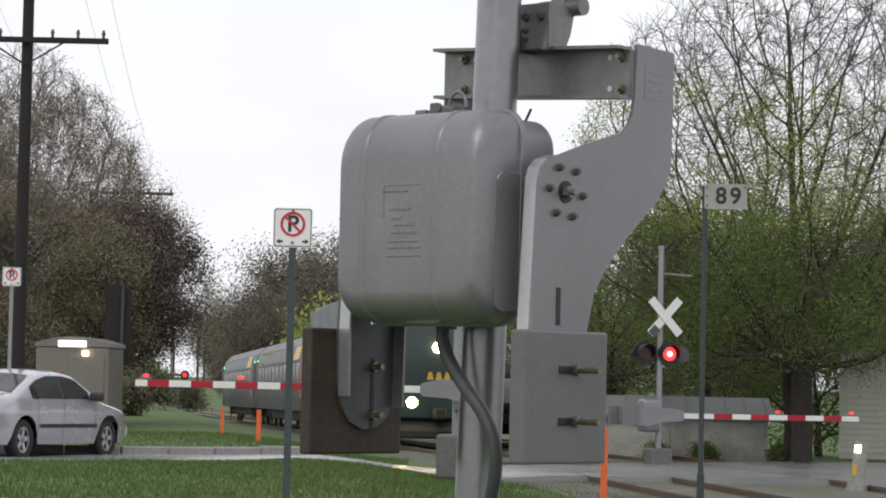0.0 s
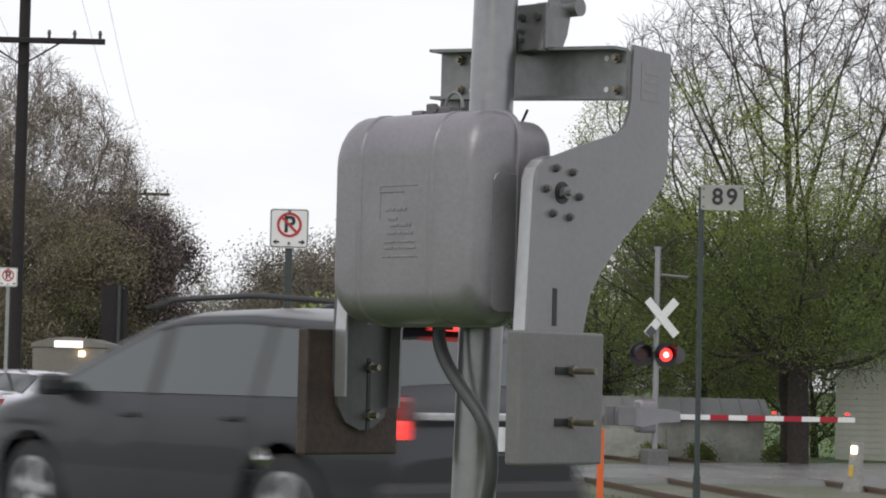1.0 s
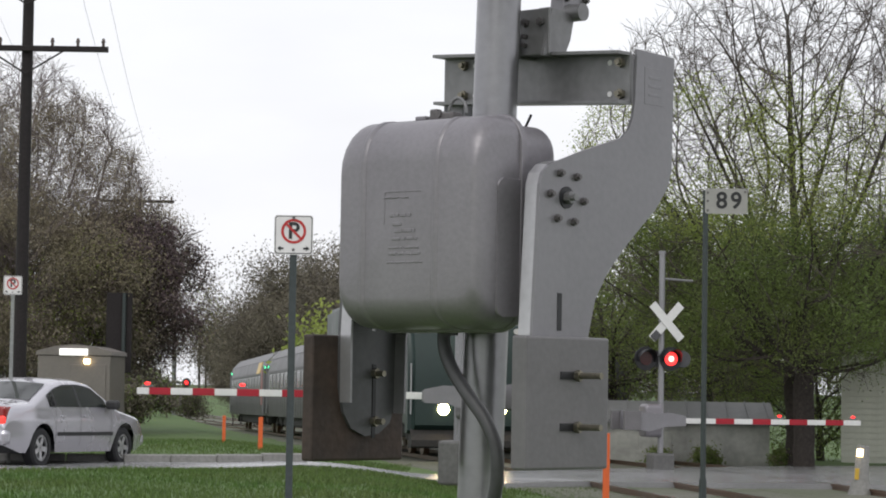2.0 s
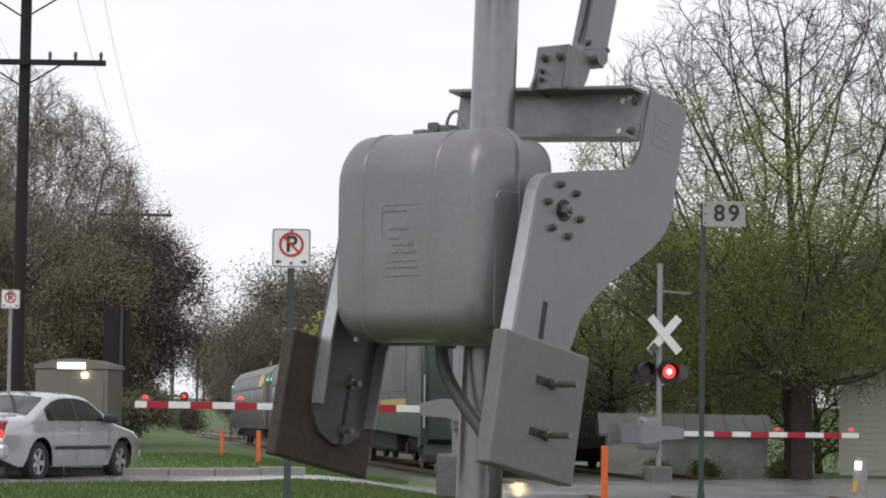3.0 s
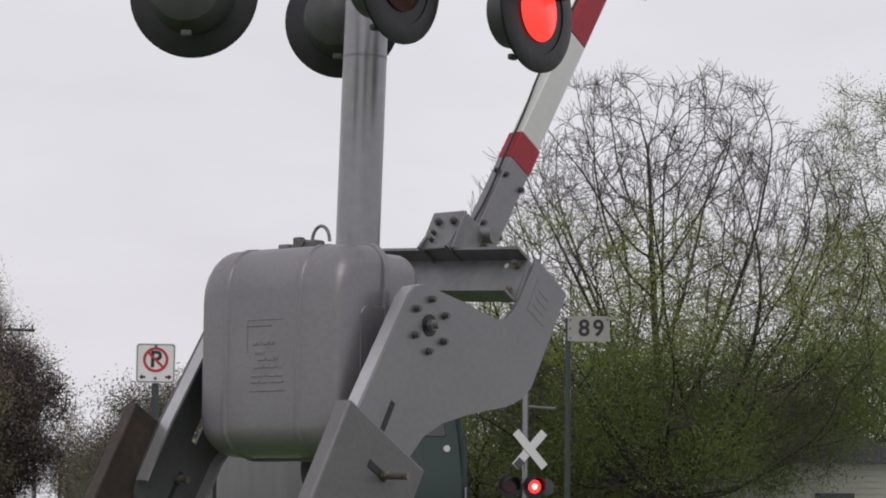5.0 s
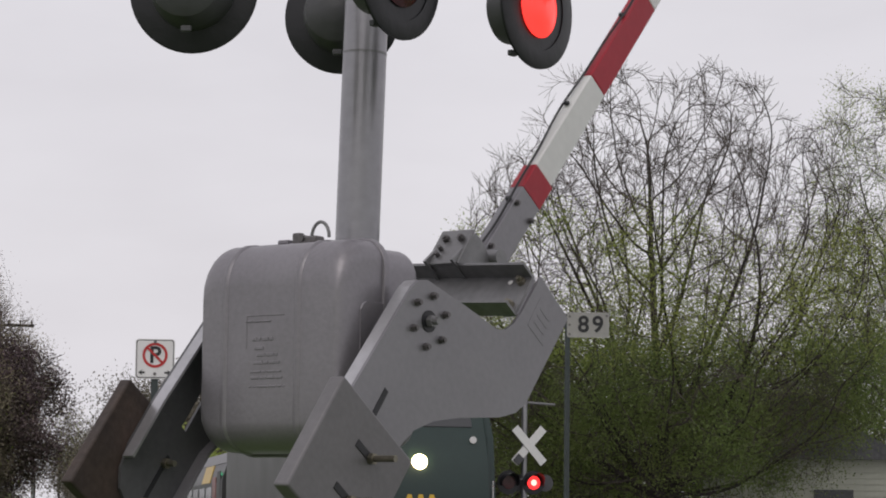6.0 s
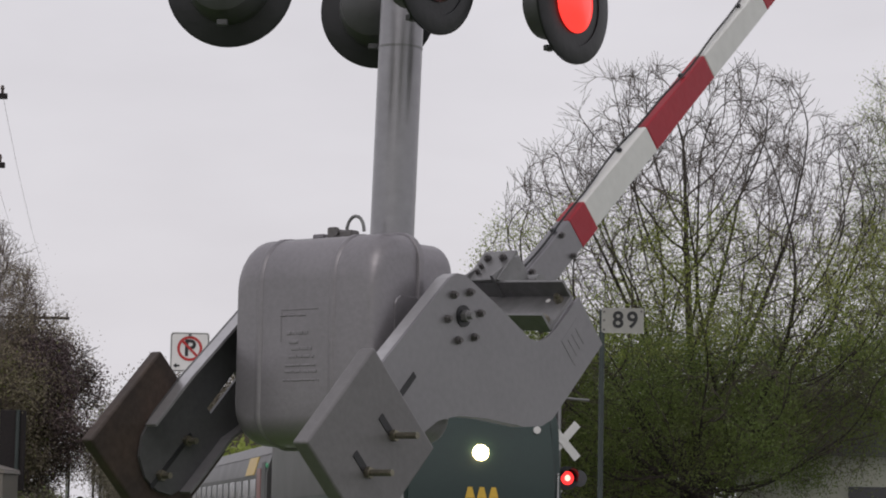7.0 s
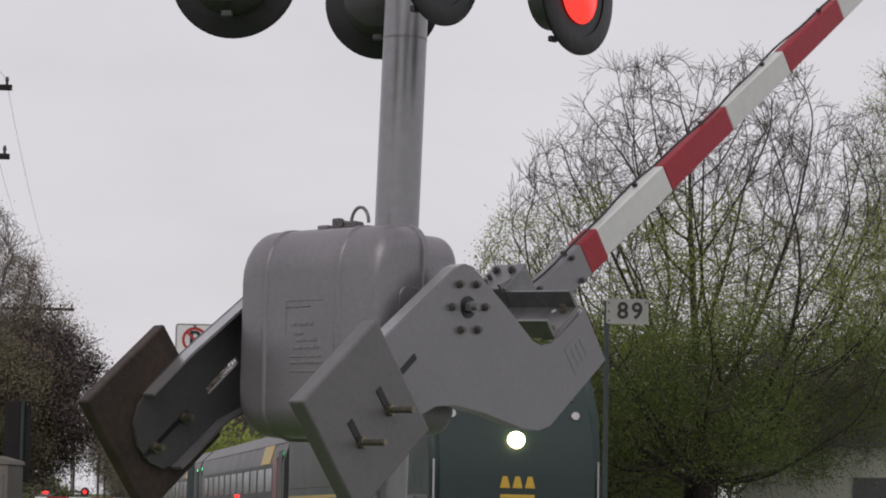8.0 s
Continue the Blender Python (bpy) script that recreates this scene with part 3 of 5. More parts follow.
            for r1, r2 in zip(rows2, rows2[1:]):
                for k in range(4):
                    bm.faces.new((r1[k], r1[(k + 1) % 4], r2[(k + 1) % 4], r2[k]))
            bm.faces.new(rows2[0])
            bm.faces.new(rows2[-1][::-1])
            return bm
        # back flange: sky light on its face is put into the lighter colour
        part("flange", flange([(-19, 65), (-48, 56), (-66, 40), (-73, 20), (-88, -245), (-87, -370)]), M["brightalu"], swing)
        part("flange", flange([(65, -390), (66, -370), (68, -245), (87, -178), (120, -130), (174, -78), (266, -2), (299, 36), (312, 68), (317, 280)]), M["alu"], swing)
        return plate_ob
    side_plate(0.0, 1, "alu")
    # the far plate's web gets the aluminium darkened for shade
    side_plate(0.885, -1, "shadealu", [(-2, -235), (12, -235), (12, -135), (-2, -135)])
    # top box section between plate top and beam
    for y0 in (0.045, 0.822):
        part("plate_return", box_bm((0.012, 0.066, 0.17), (197 * K + 0.006, y0, 232 * K), 0.003, seg=1), M["alu"], swing)
    # maker's field on the plate cannot be read: a raised frame and bars
    part("maker_field", box_bm((0.115, 0.0014, 0.13), (256 * K, -0.0006, 222 * K), 0.0005, seg=1), M["alu"], swing)
    for dz in (0.03, 0.0, -0.03):
        part("raised_line", box_bm((0.07, 0.0014, 0.01), (256 * K, -0.0018, 222 * K + dz), 0.0005, seg=1), M["alu"], swing)
    # hub and bolts on the near plate
    bm = rod_bm((0, -0.004, 0), (0, 0.0, 0), 0.037, sides=28)
    part("hub_ring", bm, M["black"], swing, smooth=True)
    part("shaft_nut", nut_bm((0, -0.004, 0), (0, -1, 0), 0.021, 0.02, 0.012, 0.04), M["galv"], swing)
    for i in range(6):
        a = radians(60 * i + 30 + 25)
        part("hub_bolt", nut_bm((0.088 * math.cos(a), 0, 0.088 * math.sin(a)), (0, -1, 0), 0.0135, 0.014, 0.008, 0.022), M["darkbolt"], swing)
    # slots
    part("slot", box_bm((0.022, 0.003, 0.125), (-15 * K, -0.0005, -203 * K), 0.0), M["black"], swing)
    part("slot", box_bm((0.016, 0.003, 0.26), (5 * K, 0.8715, -367 * K), 0.0), M["black"], swing)
    # counterweights
    wr = part("counterweight", box_bm((232 * K, 0.062, 232 * K), (-29 * K, -0.032, -363 * K), 0.008), M["weight"], swing, "grey steel counterweight slab with slots")
    wl = part("counterweight", box_bm((250 * K, 0.05, 234 * K), (-27 * K, 0.886 + 0.027, -362 * K), 0.008), M["rust"], swing, "rusty brown steel counterweight slab")
    for z0 in (-315, -405):
        part("slot", box_bm((0.085, 0.003, 0.026), (-28 * K, -0.0642, z0 * K), 0.0), M["black"], swing)
        part("weight_bolt", nut_bm((-6 * K, -0.064, z0 * K), (0, -1, 0), 0.019, 0.018, 0.011, 0.105), M["bolt"], swing, "long dull zinc bolt")
        part("weight_bolt", nut_bm((5 * K, 0.873, z0 * K), (0, -1, 0), 0.019, 0.018, 0.011, 0.05), M["bolt"], swing, "long dull zinc bolt")
    for y0 in (0.05, 0.77):
        for z0 in (261, 203):
            part("beam_bolt", nut_bm((190 * K, y0, z0 * K + 0.055 * y0), (-1, 0, 0), 0.018, 0.016, 0.01, 0.03), M["bolt"], swing)
            y1 = y0 + (0.05 if y0 < 0.4 else -0.05)
            # holes are white discs, coloured like the sky seen through them
            part("bolt_hole", rod_bm((189.5 * K, y1, z0 * K + 0.055 * y1), (189 * K, y1, z0 * K + 0.055 * y1), 0.010, sides=12), M["signwhite"], swing)
    # arm mount
    ay = 204 * K
    for off in (0.062, -0.062):
        part("arm_bracket", prism_bm([(u * K, z * K) for u, z in [(135, 281), (196, 281), (215, 318), (225, 360), (190, 372), (160, 372)]], 1, ay + off - 0.006, ay + off + 0.006), M["galv"], swing)
    part("bracket_plate", box_bm((0.012, 0.15, 0.165), (150 * K, ay, 328 * K), 0.004), M["galv"], swing)
    for dy, z0 in ((0.03, 346), (0.03, 320), (0.03, 304), (-0.04, 346)):
        part("bracket_bolt", nut_bm((146 * K, ay + dy, z0 * K), (-1, 0, 0), 0.015 if z0 == 346 else 0.009, 0.014, 0.008, 0.02), M["darkbolt"], swing)
    part("arm_pivot", rod_bm((232 * K, ay - 0.10, 372 * K), (232 * K, ay + 0.09, 372 * K), 0.032, sides=20), M["galv"], swing, smooth=True)

    def arm_u(z):
        return 273 * K + 0.083 * (z - 634 * K)

    def arm_piece(name, z1, z2, mat, label="", grow=0.0):
        """A length of the tapering arm, from z1 to z2 along it."""
        bm = bmesh.new()
        ends = []
        for z in (z1, z2):
            k = (z - 0.64) / 6.5
            h, w = 0.064 - 0.028 * k + grow, 0.027 - 0.007 * k + grow
            ends.append([bm.verts.new((arm_u(z) + sx * h, ay + sy * w, z)) for sx, sy in ((-1, -1), (1, -1), (1, 1), (-1, 1))])
        for i in range(4):
            bm.faces.new((ends[0][i], ends[0][(i + 1) % 4], ends[1][(i + 1) % 4], ends[1][i]))
        bm.faces.new(ends[0])
        bm.faces.new(ends[1][::-1])
        bmesh.ops.bevel(bm, geom=bm.edges[:], offset=0.004, segments=1, affect="EDGES")
        return part(name, bm, mat, swing, label)
    arm_piece("arm_root", 368 * K, 578 * K, M["alu"], "bare silver aluminium arm root", 0.004)
    for z0, dx in ((400, -14), (402, 14), (525, -14), (527, 14)):
        part("arm_bolt", nut_bm((arm_u(z0 * K) + dx * 2 * K, ay - 0.031, z0 * K), (0, -1, 0), 0.012, 0.012, 0.007, 0.018), M["darkbolt"], swing)
    arm_piece("red_stripe", 566 * K, 634 * K, M["red"], "red reflective stripe", 0.006)
    z = 634 * K
    for i in range(11):
        arm_piece("red_stripe" if i % 2 else "white_stripe", z, z + 0.534, M["red"] if i % 2 else M["white"])
        z += 0.534
    pts = []
    for i in range(75):
        zz = 0.75 + i * 0.075
        h = 0.064 - 0.028 * (zz - 0.64) / 6.5
        pts.append((arm_u(zz) - h - 0.012 - 0.007 * math.sin(zz * 7.3) ** 2, ay - 0.005 + 0.012 * math.sin(zz * 5.1), zz))
    v, f = tube(pts, 0.0048, 8)
    part("arm_cable", mesh_of("arm_cable", v, f, M["wire"], True), M["wire"], swing, "black lamp cable clipped along the arm")
    for i in range(9):
        zz = 1.0 + i * 0.55
        h = 0.064 - 0.028 * (zz - 0.64) / 6.5
        part("cable_clip", box_bm((0.014, 0.022, 0.016), (arm_u(zz) - h - 0.010, ay, zz), 0.003, seg=1), M["black"], swing)
    # thin wire under the beam
    v, f = tube([(130 * K, 0.36, 170 * K), (110 * K, 0.37, 130 * K), (60 * K, 0.38, 90 * K)], 0.005, 6)
    part("bond_wire", mesh_of("bond_wire", v, f, M["wire"], True), M["wire"], swing)
    return gate, swing


# ---- trees ----
def grow_tree(seed, height, spread, trunk_r, trunk_len, limbs, levels, fan, lift=0.35, droop=0.0, thin=0.004):
    """Branch lines of one tree as (points, radii, level), and the places where its leaves can sit."""
    rnd = random.Random(seed)
    lines, tips = [], []

    def branch(p, d, length, r, level):
        n = 6 if level < 2 else 4
        pts, rad = [p.copy()], [r]
        for i in range(n):
            wob = 0.13 if level == 0 else 0.22
            d = (d + Vector((rnd.uniform(-wob, wob), rnd.uniform(-wob, wob), rnd.uniform(-wob, wob) + lift * 0.16 - droop * level * 0.05))).normalized()
            p = p + d * (length / n)
            pts.append(p.copy())
            rad.append(max(thin, r * (1 - 0.72 * (i + 1) / n)))
        lines.append((pts, rad, level))
        if level >= levels - 2:
            tips.extend((q, level) for q in pts[1:])
        if level >= levels:
            return
        kids = limbs if level == 0 else fan + rnd.choice((-1, 0, 1))
        for k in range(kids):
            f = rnd.uniform(0.55, 1.0) if level == 0 else rnd.uniform(0.25, 1.0)
            i = min(n - 1, int(f * n))
            q = pts[i].lerp(pts[i + 1], f * n - i)
            axis = (pts[i + 1] - pts[i]).normalized()
            side = axis.cross(Vector((rnd.gauss(0, 1), rnd.gauss(0, 1), rnd.gauss(0, 1)))).normalized()
            tilt = rnd.uniform(0.35, 0.95) if level else rnd.uniform(0.3, 0.9) * spread
            nd = (axis * math.cos(tilt) + side * math.sin(tilt) + Vector((0, 0, lift * 0.5))).normalized()
            branch(q, nd, length * rnd.uniform(0.5, 0.78) if level else (height - trunk_len) * rnd.uniform(0.55, 0.85), max(0.006, rad[i] * rnd.uniform(0.45, 0.65)), level + 1)
    branch(Vector((0, 0, -0.1)), Vector((0, 0, 1)), trunk_len, trunk_r, 0)
    top = max(q[2] for pts, _, _ in lines for q in pts)
    k = height / top
    return [([q * k for q in pts], rad, lev) for pts, rad, lev in lines], [(q * k, lev) for q, lev in tips]


def leaf_mesh(name, places, size, mat, seed, per=3, scatter=0.12):
    rng = np.random.default_rng(seed)
    c = np.repeat(np.array([tuple(q) for q in places]), per, axis=0)
    n = len(c)
    c = c + rng.normal(0, scatter, (n, 3))
    a = rng.normal(0, 1, (n, 3))
    a /= np.linalg.norm(a, axis=1)[:, None]
    b = np.cross(a, rng.normal(0, 1, (n, 3)))
    b /= np.linalg.norm(b, axis=1)[:, None]
    s = size * rng.uniform(0.6, 1.4, (n, 1))
    v = np.stack([c - a * s, c + b * s * 0.5, c + a * s, c - b * s * 0.5], 1).reshape(-1, 3)
    me = bpy.data.meshes.new(name)
    me.from_pydata(v.tolist(), [], np.arange(4 * n).reshape(n, 4).tolist())
    me.materials.append(mat)
    return me


def tree(name, at, label, seed, height, spread, trunk_r, trunk_len, limbs, levels, fan, bark, leaves=None, turn=0, lift=0.35, droop=0.0, category="tree", thin=0.005):
    lines, tips = grow_tree(seed, height, spread, trunk_r, trunk_len, limbs, levels, fan, lift, droop, thin)
    t = thing(name, pose(*at, 0, 0, turn), label, category)
    for nm, pick, sides in (("trunk", lambda l: l == 0, 10), ("crown_wood", lambda l: 0 < l <= 2, 6), ("fine_wood", lambda l: l > 2, 3)):
        v, f = [], []
        for pts, rad, lev in lines:
            if pick(lev):
                tv, tf = tube(pts, rad, sides)
                o = len(v)
                v += tv
                f += [tuple(i + o for i in q) for q in tf]
        if v:
            mt = M["bark"] if bark == "bark" and nm != "fine_wood" else (M["twig"] if bark == "bark" else M[bark])
            o = part(nm, mesh_of(nm, v, f, mt, True, 60), mt, t)
            if nm != "trunk":
                tagged(o, kind="stuff")
    rnd = random.Random(seed + 5)
    for k, (mat, share, size, per, low, high, scatter) in enumerate(leaves or ()):
        places = [q for q, _ in tips if low <= q.z / height <= high and rnd.random() < share]
        if places:
            tagged(part("crown", leaf_mesh("crown", places, size, M[mat], seed + k, per, scatter), M[mat], t), kind="stuff")
    return t


def natural_tree(name, at, label, seed, height, trunk, crown_r, crown_z, base_r, bark, leaves=(), points=2600, step=0.22, shell=0.5, lean=(0, 0), twig_r=0.0085, flat=1.0, spray=2, category="tree", uneven=0.16, straight=0.55, wander=0.14, slim=0.5, taper=0.0):
    """A tree whose branches reach out to points spread through its crown, each thicker for the twigs that it feeds."""
    from mathutils.kdtree import KDTree
    rnd = random.Random(seed)
    goals = []
    half_z = height - crown_z
    while len(goals) < points:
        a = Vector((rnd.uniform(-1, 1), rnd.uniform(-1, 1), rnd.uniform(-1, 1)))
        if a.length > 1 or a.length < shell * rnd.random():
            continue
        bump = (1 + uneven * noise.noise(a * 2.3 + Vector((seed, 0, 0)))) * (1 - taper * max(0.0, a.z))
        z = a.z * half_z * (bump if not taper else 1.0) if a.z > 0 else a.z * (crown_z - trunk) * flat
        goals.append(Vector((a.x * crown_r * bump + lean[0], a.y * crown_r * bump + lean[1], crown_z + z)))
    nodes, parent = [Vector((0, 0, -0.15))], [-1]
    while nodes[-1].z < trunk:
        nodes.append(nodes[-1] + Vector((rnd.uniform(-0.03, 0.03), rnd.uniform(-0.03, 0.03), step)))
        parent.append(len(nodes) - 2)
    alive = list(range(len(goals)))
    for turn in range(90):
        tree_kd = KDTree(len(nodes))
        for k, p in enumerate(nodes):
            tree_kd.insert(p, k)
        tree_kd.balance()
        pull, left = {}, []
        for g in alive:
            p, k, d = tree_kd.find(goals[g])
            if d < step * 1.25:
                continue
            left.append(g)
            pull.setdefault(k, Vector())
            pull[k] += (goals[g] - p).normalized()
        alive = left
        if not alive:
            break
        before = len(nodes)
        for k, d in pull.items():
            back = (nodes[k] - nodes[parent[k]]).normalized() if parent[k] >= 0 else Vector((0, 0, 1))
            d = d.normalized() + back * straight + Vector((rnd.uniform(-wander, wander), rnd.uniform(-wander, wander), rnd.uniform(-0.05, 0.2)))
            q = nodes[k] + d.normalized() * step
            if tree_kd.find(q)[2] > step * 0.3:
                nodes.append(q)
                parent.append(k)
        if len(nodes) == before:
            break
    kids = [[] for _ in nodes]
    for k, p in enumerate(parent):
        if p >= 0:
            kids[p].append(k)
    load = [0.0] * len(nodes)
    for k in range(len(nodes) - 1, -1, -1):
        load[k] = sum(load[c] for c in kids[k]) or 1.0
    total = load[0]
    rad = [max(twig_r, base_r * (v / total) ** slim) for v in load]
    # short straight twigs at every branch end
    tips = [k for k in range(len(nodes)) if load[k] <= 2.0 and parent[k] >= 0]
    for k in tips:
        d = (nodes[k] - nodes[parent[k]]).normalized()
        for _ in range(spray):
            side = d.cross(Vector((rnd.gauss(0, 1), rnd.gauss(0, 1), rnd.gauss(0, 1)))).normalized()
            q = nodes[k]
            e = (d + side * rnd.uniform(0.3, 0.95) + Vector((0, 0, 0.15))).normalized()
            last = k
            for s in range(2):
                e = (e + Vector((rnd.uniform(-0.2, 0.2), rnd.uniform(-0.2, 0.2), rnd.uniform(-0.1, 0.2)))).normalized()
                q = q + e * step * rnd.uniform(0.7, 1.3)
                nodes.append(q)
                kids.append([])
                kids[last].append(len(nodes) - 1)
                load.append(0.5)
                rad.append(twig_r * 0.8)
                last = len(nodes) - 1
    t = thing(name, pose(*at), label, category)
    groups = {"trunk": ([], []), "crown_wood": ([], []), "fine_wood": ([], [])}
    stack = [(0, None)]
    while stack:
        k, start = stack.pop()
        pts, rr = ([nodes[start]], [rad[k]]) if start is not None else ([], [])
        while True:
            pts.append(nodes[k])
            rr.append(rad[k])
            if not kids[k]:
                break
            order = sorted(kids[k], key=lambda c: -load[c])
            stack.extend((c, k) for c in order[1:])
            k = order[0]
        if len(pts) < 2:
            continue
        kind = "trunk" if start is None else ("crown_wood" if rr[0] > 0.028 else "fine_wood")
        v, f = groups[kind]
        tv, tf = tube(pts, rr, {"trunk": 10, "crown_wood": 6, "fine_wood": 3}[kind])
        o = len(v)
        v += tv
        f += [tuple(i + o for i in q) for q in tf]
    for nm, (v, f) in groups.items():
        if v:
            mt = M[bark] if nm == "fine_wood" or bark != "twig" else M["bark"]
            o = part(nm, mesh_of(nm, v, f, mt, True, 70), mt, t)
            if nm != "trunk":
                tagged(o, kind="stuff")
    thin_nodes = [nodes[k] for k in range(len(nodes)) if load[k] <= 6]
    pick = random.Random(seed + 9)
    for k, (mat, share, size, per, low, high, scatter) in enumerate(leaves):
        places = []
        for q in thin_nodes:
            h = q.z / height
            if low <= h <= high:
                patch = 0.36 + 1.5 * noise.noise(q * 0.6 + Vector((k * 7.1, seed, 0)))
                if pick.random() < share * max(0.0, patch) * 1.6:
                    places.append(q)
        if places:
            tagged(part("crown", leaf_mesh("crown", places, size, M[mat], seed + k, per, scatter), M[mat], t), kind="stuff")
    return t


def build_trees():
    g = ground_z
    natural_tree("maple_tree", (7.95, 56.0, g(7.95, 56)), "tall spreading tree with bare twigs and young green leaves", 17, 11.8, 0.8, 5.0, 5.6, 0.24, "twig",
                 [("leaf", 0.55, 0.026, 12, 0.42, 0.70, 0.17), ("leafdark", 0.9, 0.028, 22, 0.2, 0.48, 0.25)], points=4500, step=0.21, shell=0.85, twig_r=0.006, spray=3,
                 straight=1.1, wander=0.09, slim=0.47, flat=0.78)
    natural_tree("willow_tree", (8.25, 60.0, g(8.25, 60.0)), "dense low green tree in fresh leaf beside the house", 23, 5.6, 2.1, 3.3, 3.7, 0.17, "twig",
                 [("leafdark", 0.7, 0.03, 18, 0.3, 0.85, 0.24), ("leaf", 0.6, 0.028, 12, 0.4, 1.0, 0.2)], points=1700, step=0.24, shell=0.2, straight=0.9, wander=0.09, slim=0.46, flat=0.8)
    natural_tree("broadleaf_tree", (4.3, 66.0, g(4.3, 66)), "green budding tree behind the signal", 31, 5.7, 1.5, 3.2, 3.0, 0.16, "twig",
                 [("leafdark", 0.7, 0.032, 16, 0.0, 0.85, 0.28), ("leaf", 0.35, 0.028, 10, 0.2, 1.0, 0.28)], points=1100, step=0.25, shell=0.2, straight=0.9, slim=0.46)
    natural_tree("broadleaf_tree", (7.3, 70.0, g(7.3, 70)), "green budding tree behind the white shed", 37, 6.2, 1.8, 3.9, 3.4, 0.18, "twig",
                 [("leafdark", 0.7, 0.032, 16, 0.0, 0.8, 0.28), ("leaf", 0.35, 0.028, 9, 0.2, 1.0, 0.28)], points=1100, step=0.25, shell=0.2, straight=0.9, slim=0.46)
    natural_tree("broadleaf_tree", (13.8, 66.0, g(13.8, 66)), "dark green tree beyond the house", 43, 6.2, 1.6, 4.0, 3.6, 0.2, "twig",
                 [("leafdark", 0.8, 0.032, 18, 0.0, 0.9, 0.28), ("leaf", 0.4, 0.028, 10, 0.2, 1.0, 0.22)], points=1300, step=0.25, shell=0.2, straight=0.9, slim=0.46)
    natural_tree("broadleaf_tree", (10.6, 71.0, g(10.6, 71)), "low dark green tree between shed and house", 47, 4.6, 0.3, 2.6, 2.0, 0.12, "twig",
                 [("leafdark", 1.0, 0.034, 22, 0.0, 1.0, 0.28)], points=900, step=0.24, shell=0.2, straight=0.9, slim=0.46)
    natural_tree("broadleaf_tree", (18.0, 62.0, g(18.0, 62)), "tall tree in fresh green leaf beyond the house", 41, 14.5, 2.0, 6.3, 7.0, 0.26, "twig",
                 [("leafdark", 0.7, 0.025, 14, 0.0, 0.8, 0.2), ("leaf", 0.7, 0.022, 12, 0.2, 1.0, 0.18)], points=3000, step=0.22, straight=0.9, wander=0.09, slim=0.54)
    natural_tree("budding_tree", (-10.6, 64.2, 0), "broad brown tree just coming into bud", 53, 9.4, 0.5, 4.2, 3.6, 0.2, "brushtwig",
                 [("bud", 1.0, 0.026, 18, 0.0, 0.6, 0.2), ("bud", 0.9, 0.02, 9, 0.5, 0.9, 0.16), ("leaf", 0.2, 0.024, 8, 0.0, 0.5, 0.2)], points=9000, step=0.19, shell=0.3, twig_r=0.006, spray=3,
                 uneven=0.25, straight=1.3, wander=0.06, slim=0.47, taper=0.34)
    natural_tree("budding_tree", (-12.6, 67.0, 0), "broad brown tree just coming into bud", 59, 7.4, 0.9, 3.4, 4.0, 0.22, "brushtwig",
                 [("bud", 0.9, 0.025, 14, 0.0, 0.9, 0.22)], points=2800, step=0.24, shell=0.3, straight=0.95, slim=0.54, taper=0.3)
    natural_tree("plum_tree", (-8.6, 63.0, 0), "dark purple-leaved plum tree beside the hut", 61, 5.2, 1.7, 1.4, 3.7, 0.14, "twig",
                 [("plum", 1.0, 0.036, 15, 0.0, 1.0, 0.16), ("bud", 0.2, 0.025, 5, 0.2, 0.9, 0.15)], points=1500, step=0.16, shell=0.3, lean=(0.95, 0), uneven=0.8, spray=3, straight=0.8)
    tree("yellow_shrub", (-4.5, 104.0, g(-4.5, 104)), "bright yellow-green shrub beside the tracks", 67, 5.4, 0.7, 0.1, 0.8, 9, 3, 5, "twig",
         [("leaf", 1.0, 0.12, 10, 0.0, 1.0, 0.35)])
    for i, (x, y, h) in enumerate(((-12.5, 88, 1.7), (-11.0, 80, 1.3), (-10.6, 92, 1.9), (-13.5, 104, 2.2), (-9.6, 76, 1.1), (-15.0, 125, 2.4), (-12.8, 130, 2.0), (-17.5, 150, 2.6))):
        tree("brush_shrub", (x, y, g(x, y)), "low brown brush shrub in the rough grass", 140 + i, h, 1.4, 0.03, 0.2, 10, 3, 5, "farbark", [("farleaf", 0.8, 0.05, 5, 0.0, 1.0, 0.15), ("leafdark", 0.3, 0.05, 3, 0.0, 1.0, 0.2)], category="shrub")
    for i, (x, y, h) in enumerate(((5.2, 60.4, 0.3), (6.3, 60.6, 0.35), (8.1, 60.2, 0.4))):
        tree("garden_shrub", (x, y, g(x, y)), "low dull green shrub before the shed", 160 + i, h, 1.5, 0.03, 0.15, 10, 3, 5, "farbark", [("leafdark", 0.8, 0.035, 5, 0.0, 1.0, 0.1), ("bud", 0.4, 0.03, 3, 0.0, 1.0, 0.1)], category="shrub")
    # bare woods along the tracks, far off
    rnd = random.Random(5)
    spots = [(-9.6 + i * 1.4 + rnd.uniform(-0.8, 0.8), 168 + rnd.uniform(-12, 22), 10.4 + 2.8 * ease(0, 5, i) + rnd.uniform(-0.8, 1.0)) for i in range(11)]
    spots += [(-14.0, 178, 6.4), (-13.4, 175, 8.4), (-12.4, 172, 9.8), (-11.4, 170, 11.0), (-10.4, 166, 11.8), (-8.8, 164, 12.6), (-13.1, 160, 5.0), (-11.6, 158, 7.0), (-9.8, 156, 8.6), (-7.6, 155, 9.6), (-5.6, 156, 10.0)]
    spots += [(-1.5 + i * 2.4, 120 + rnd.uniform(-8, 16), 7.0 + rnd.uniform(-1, 1.5)) for i in range(8)]
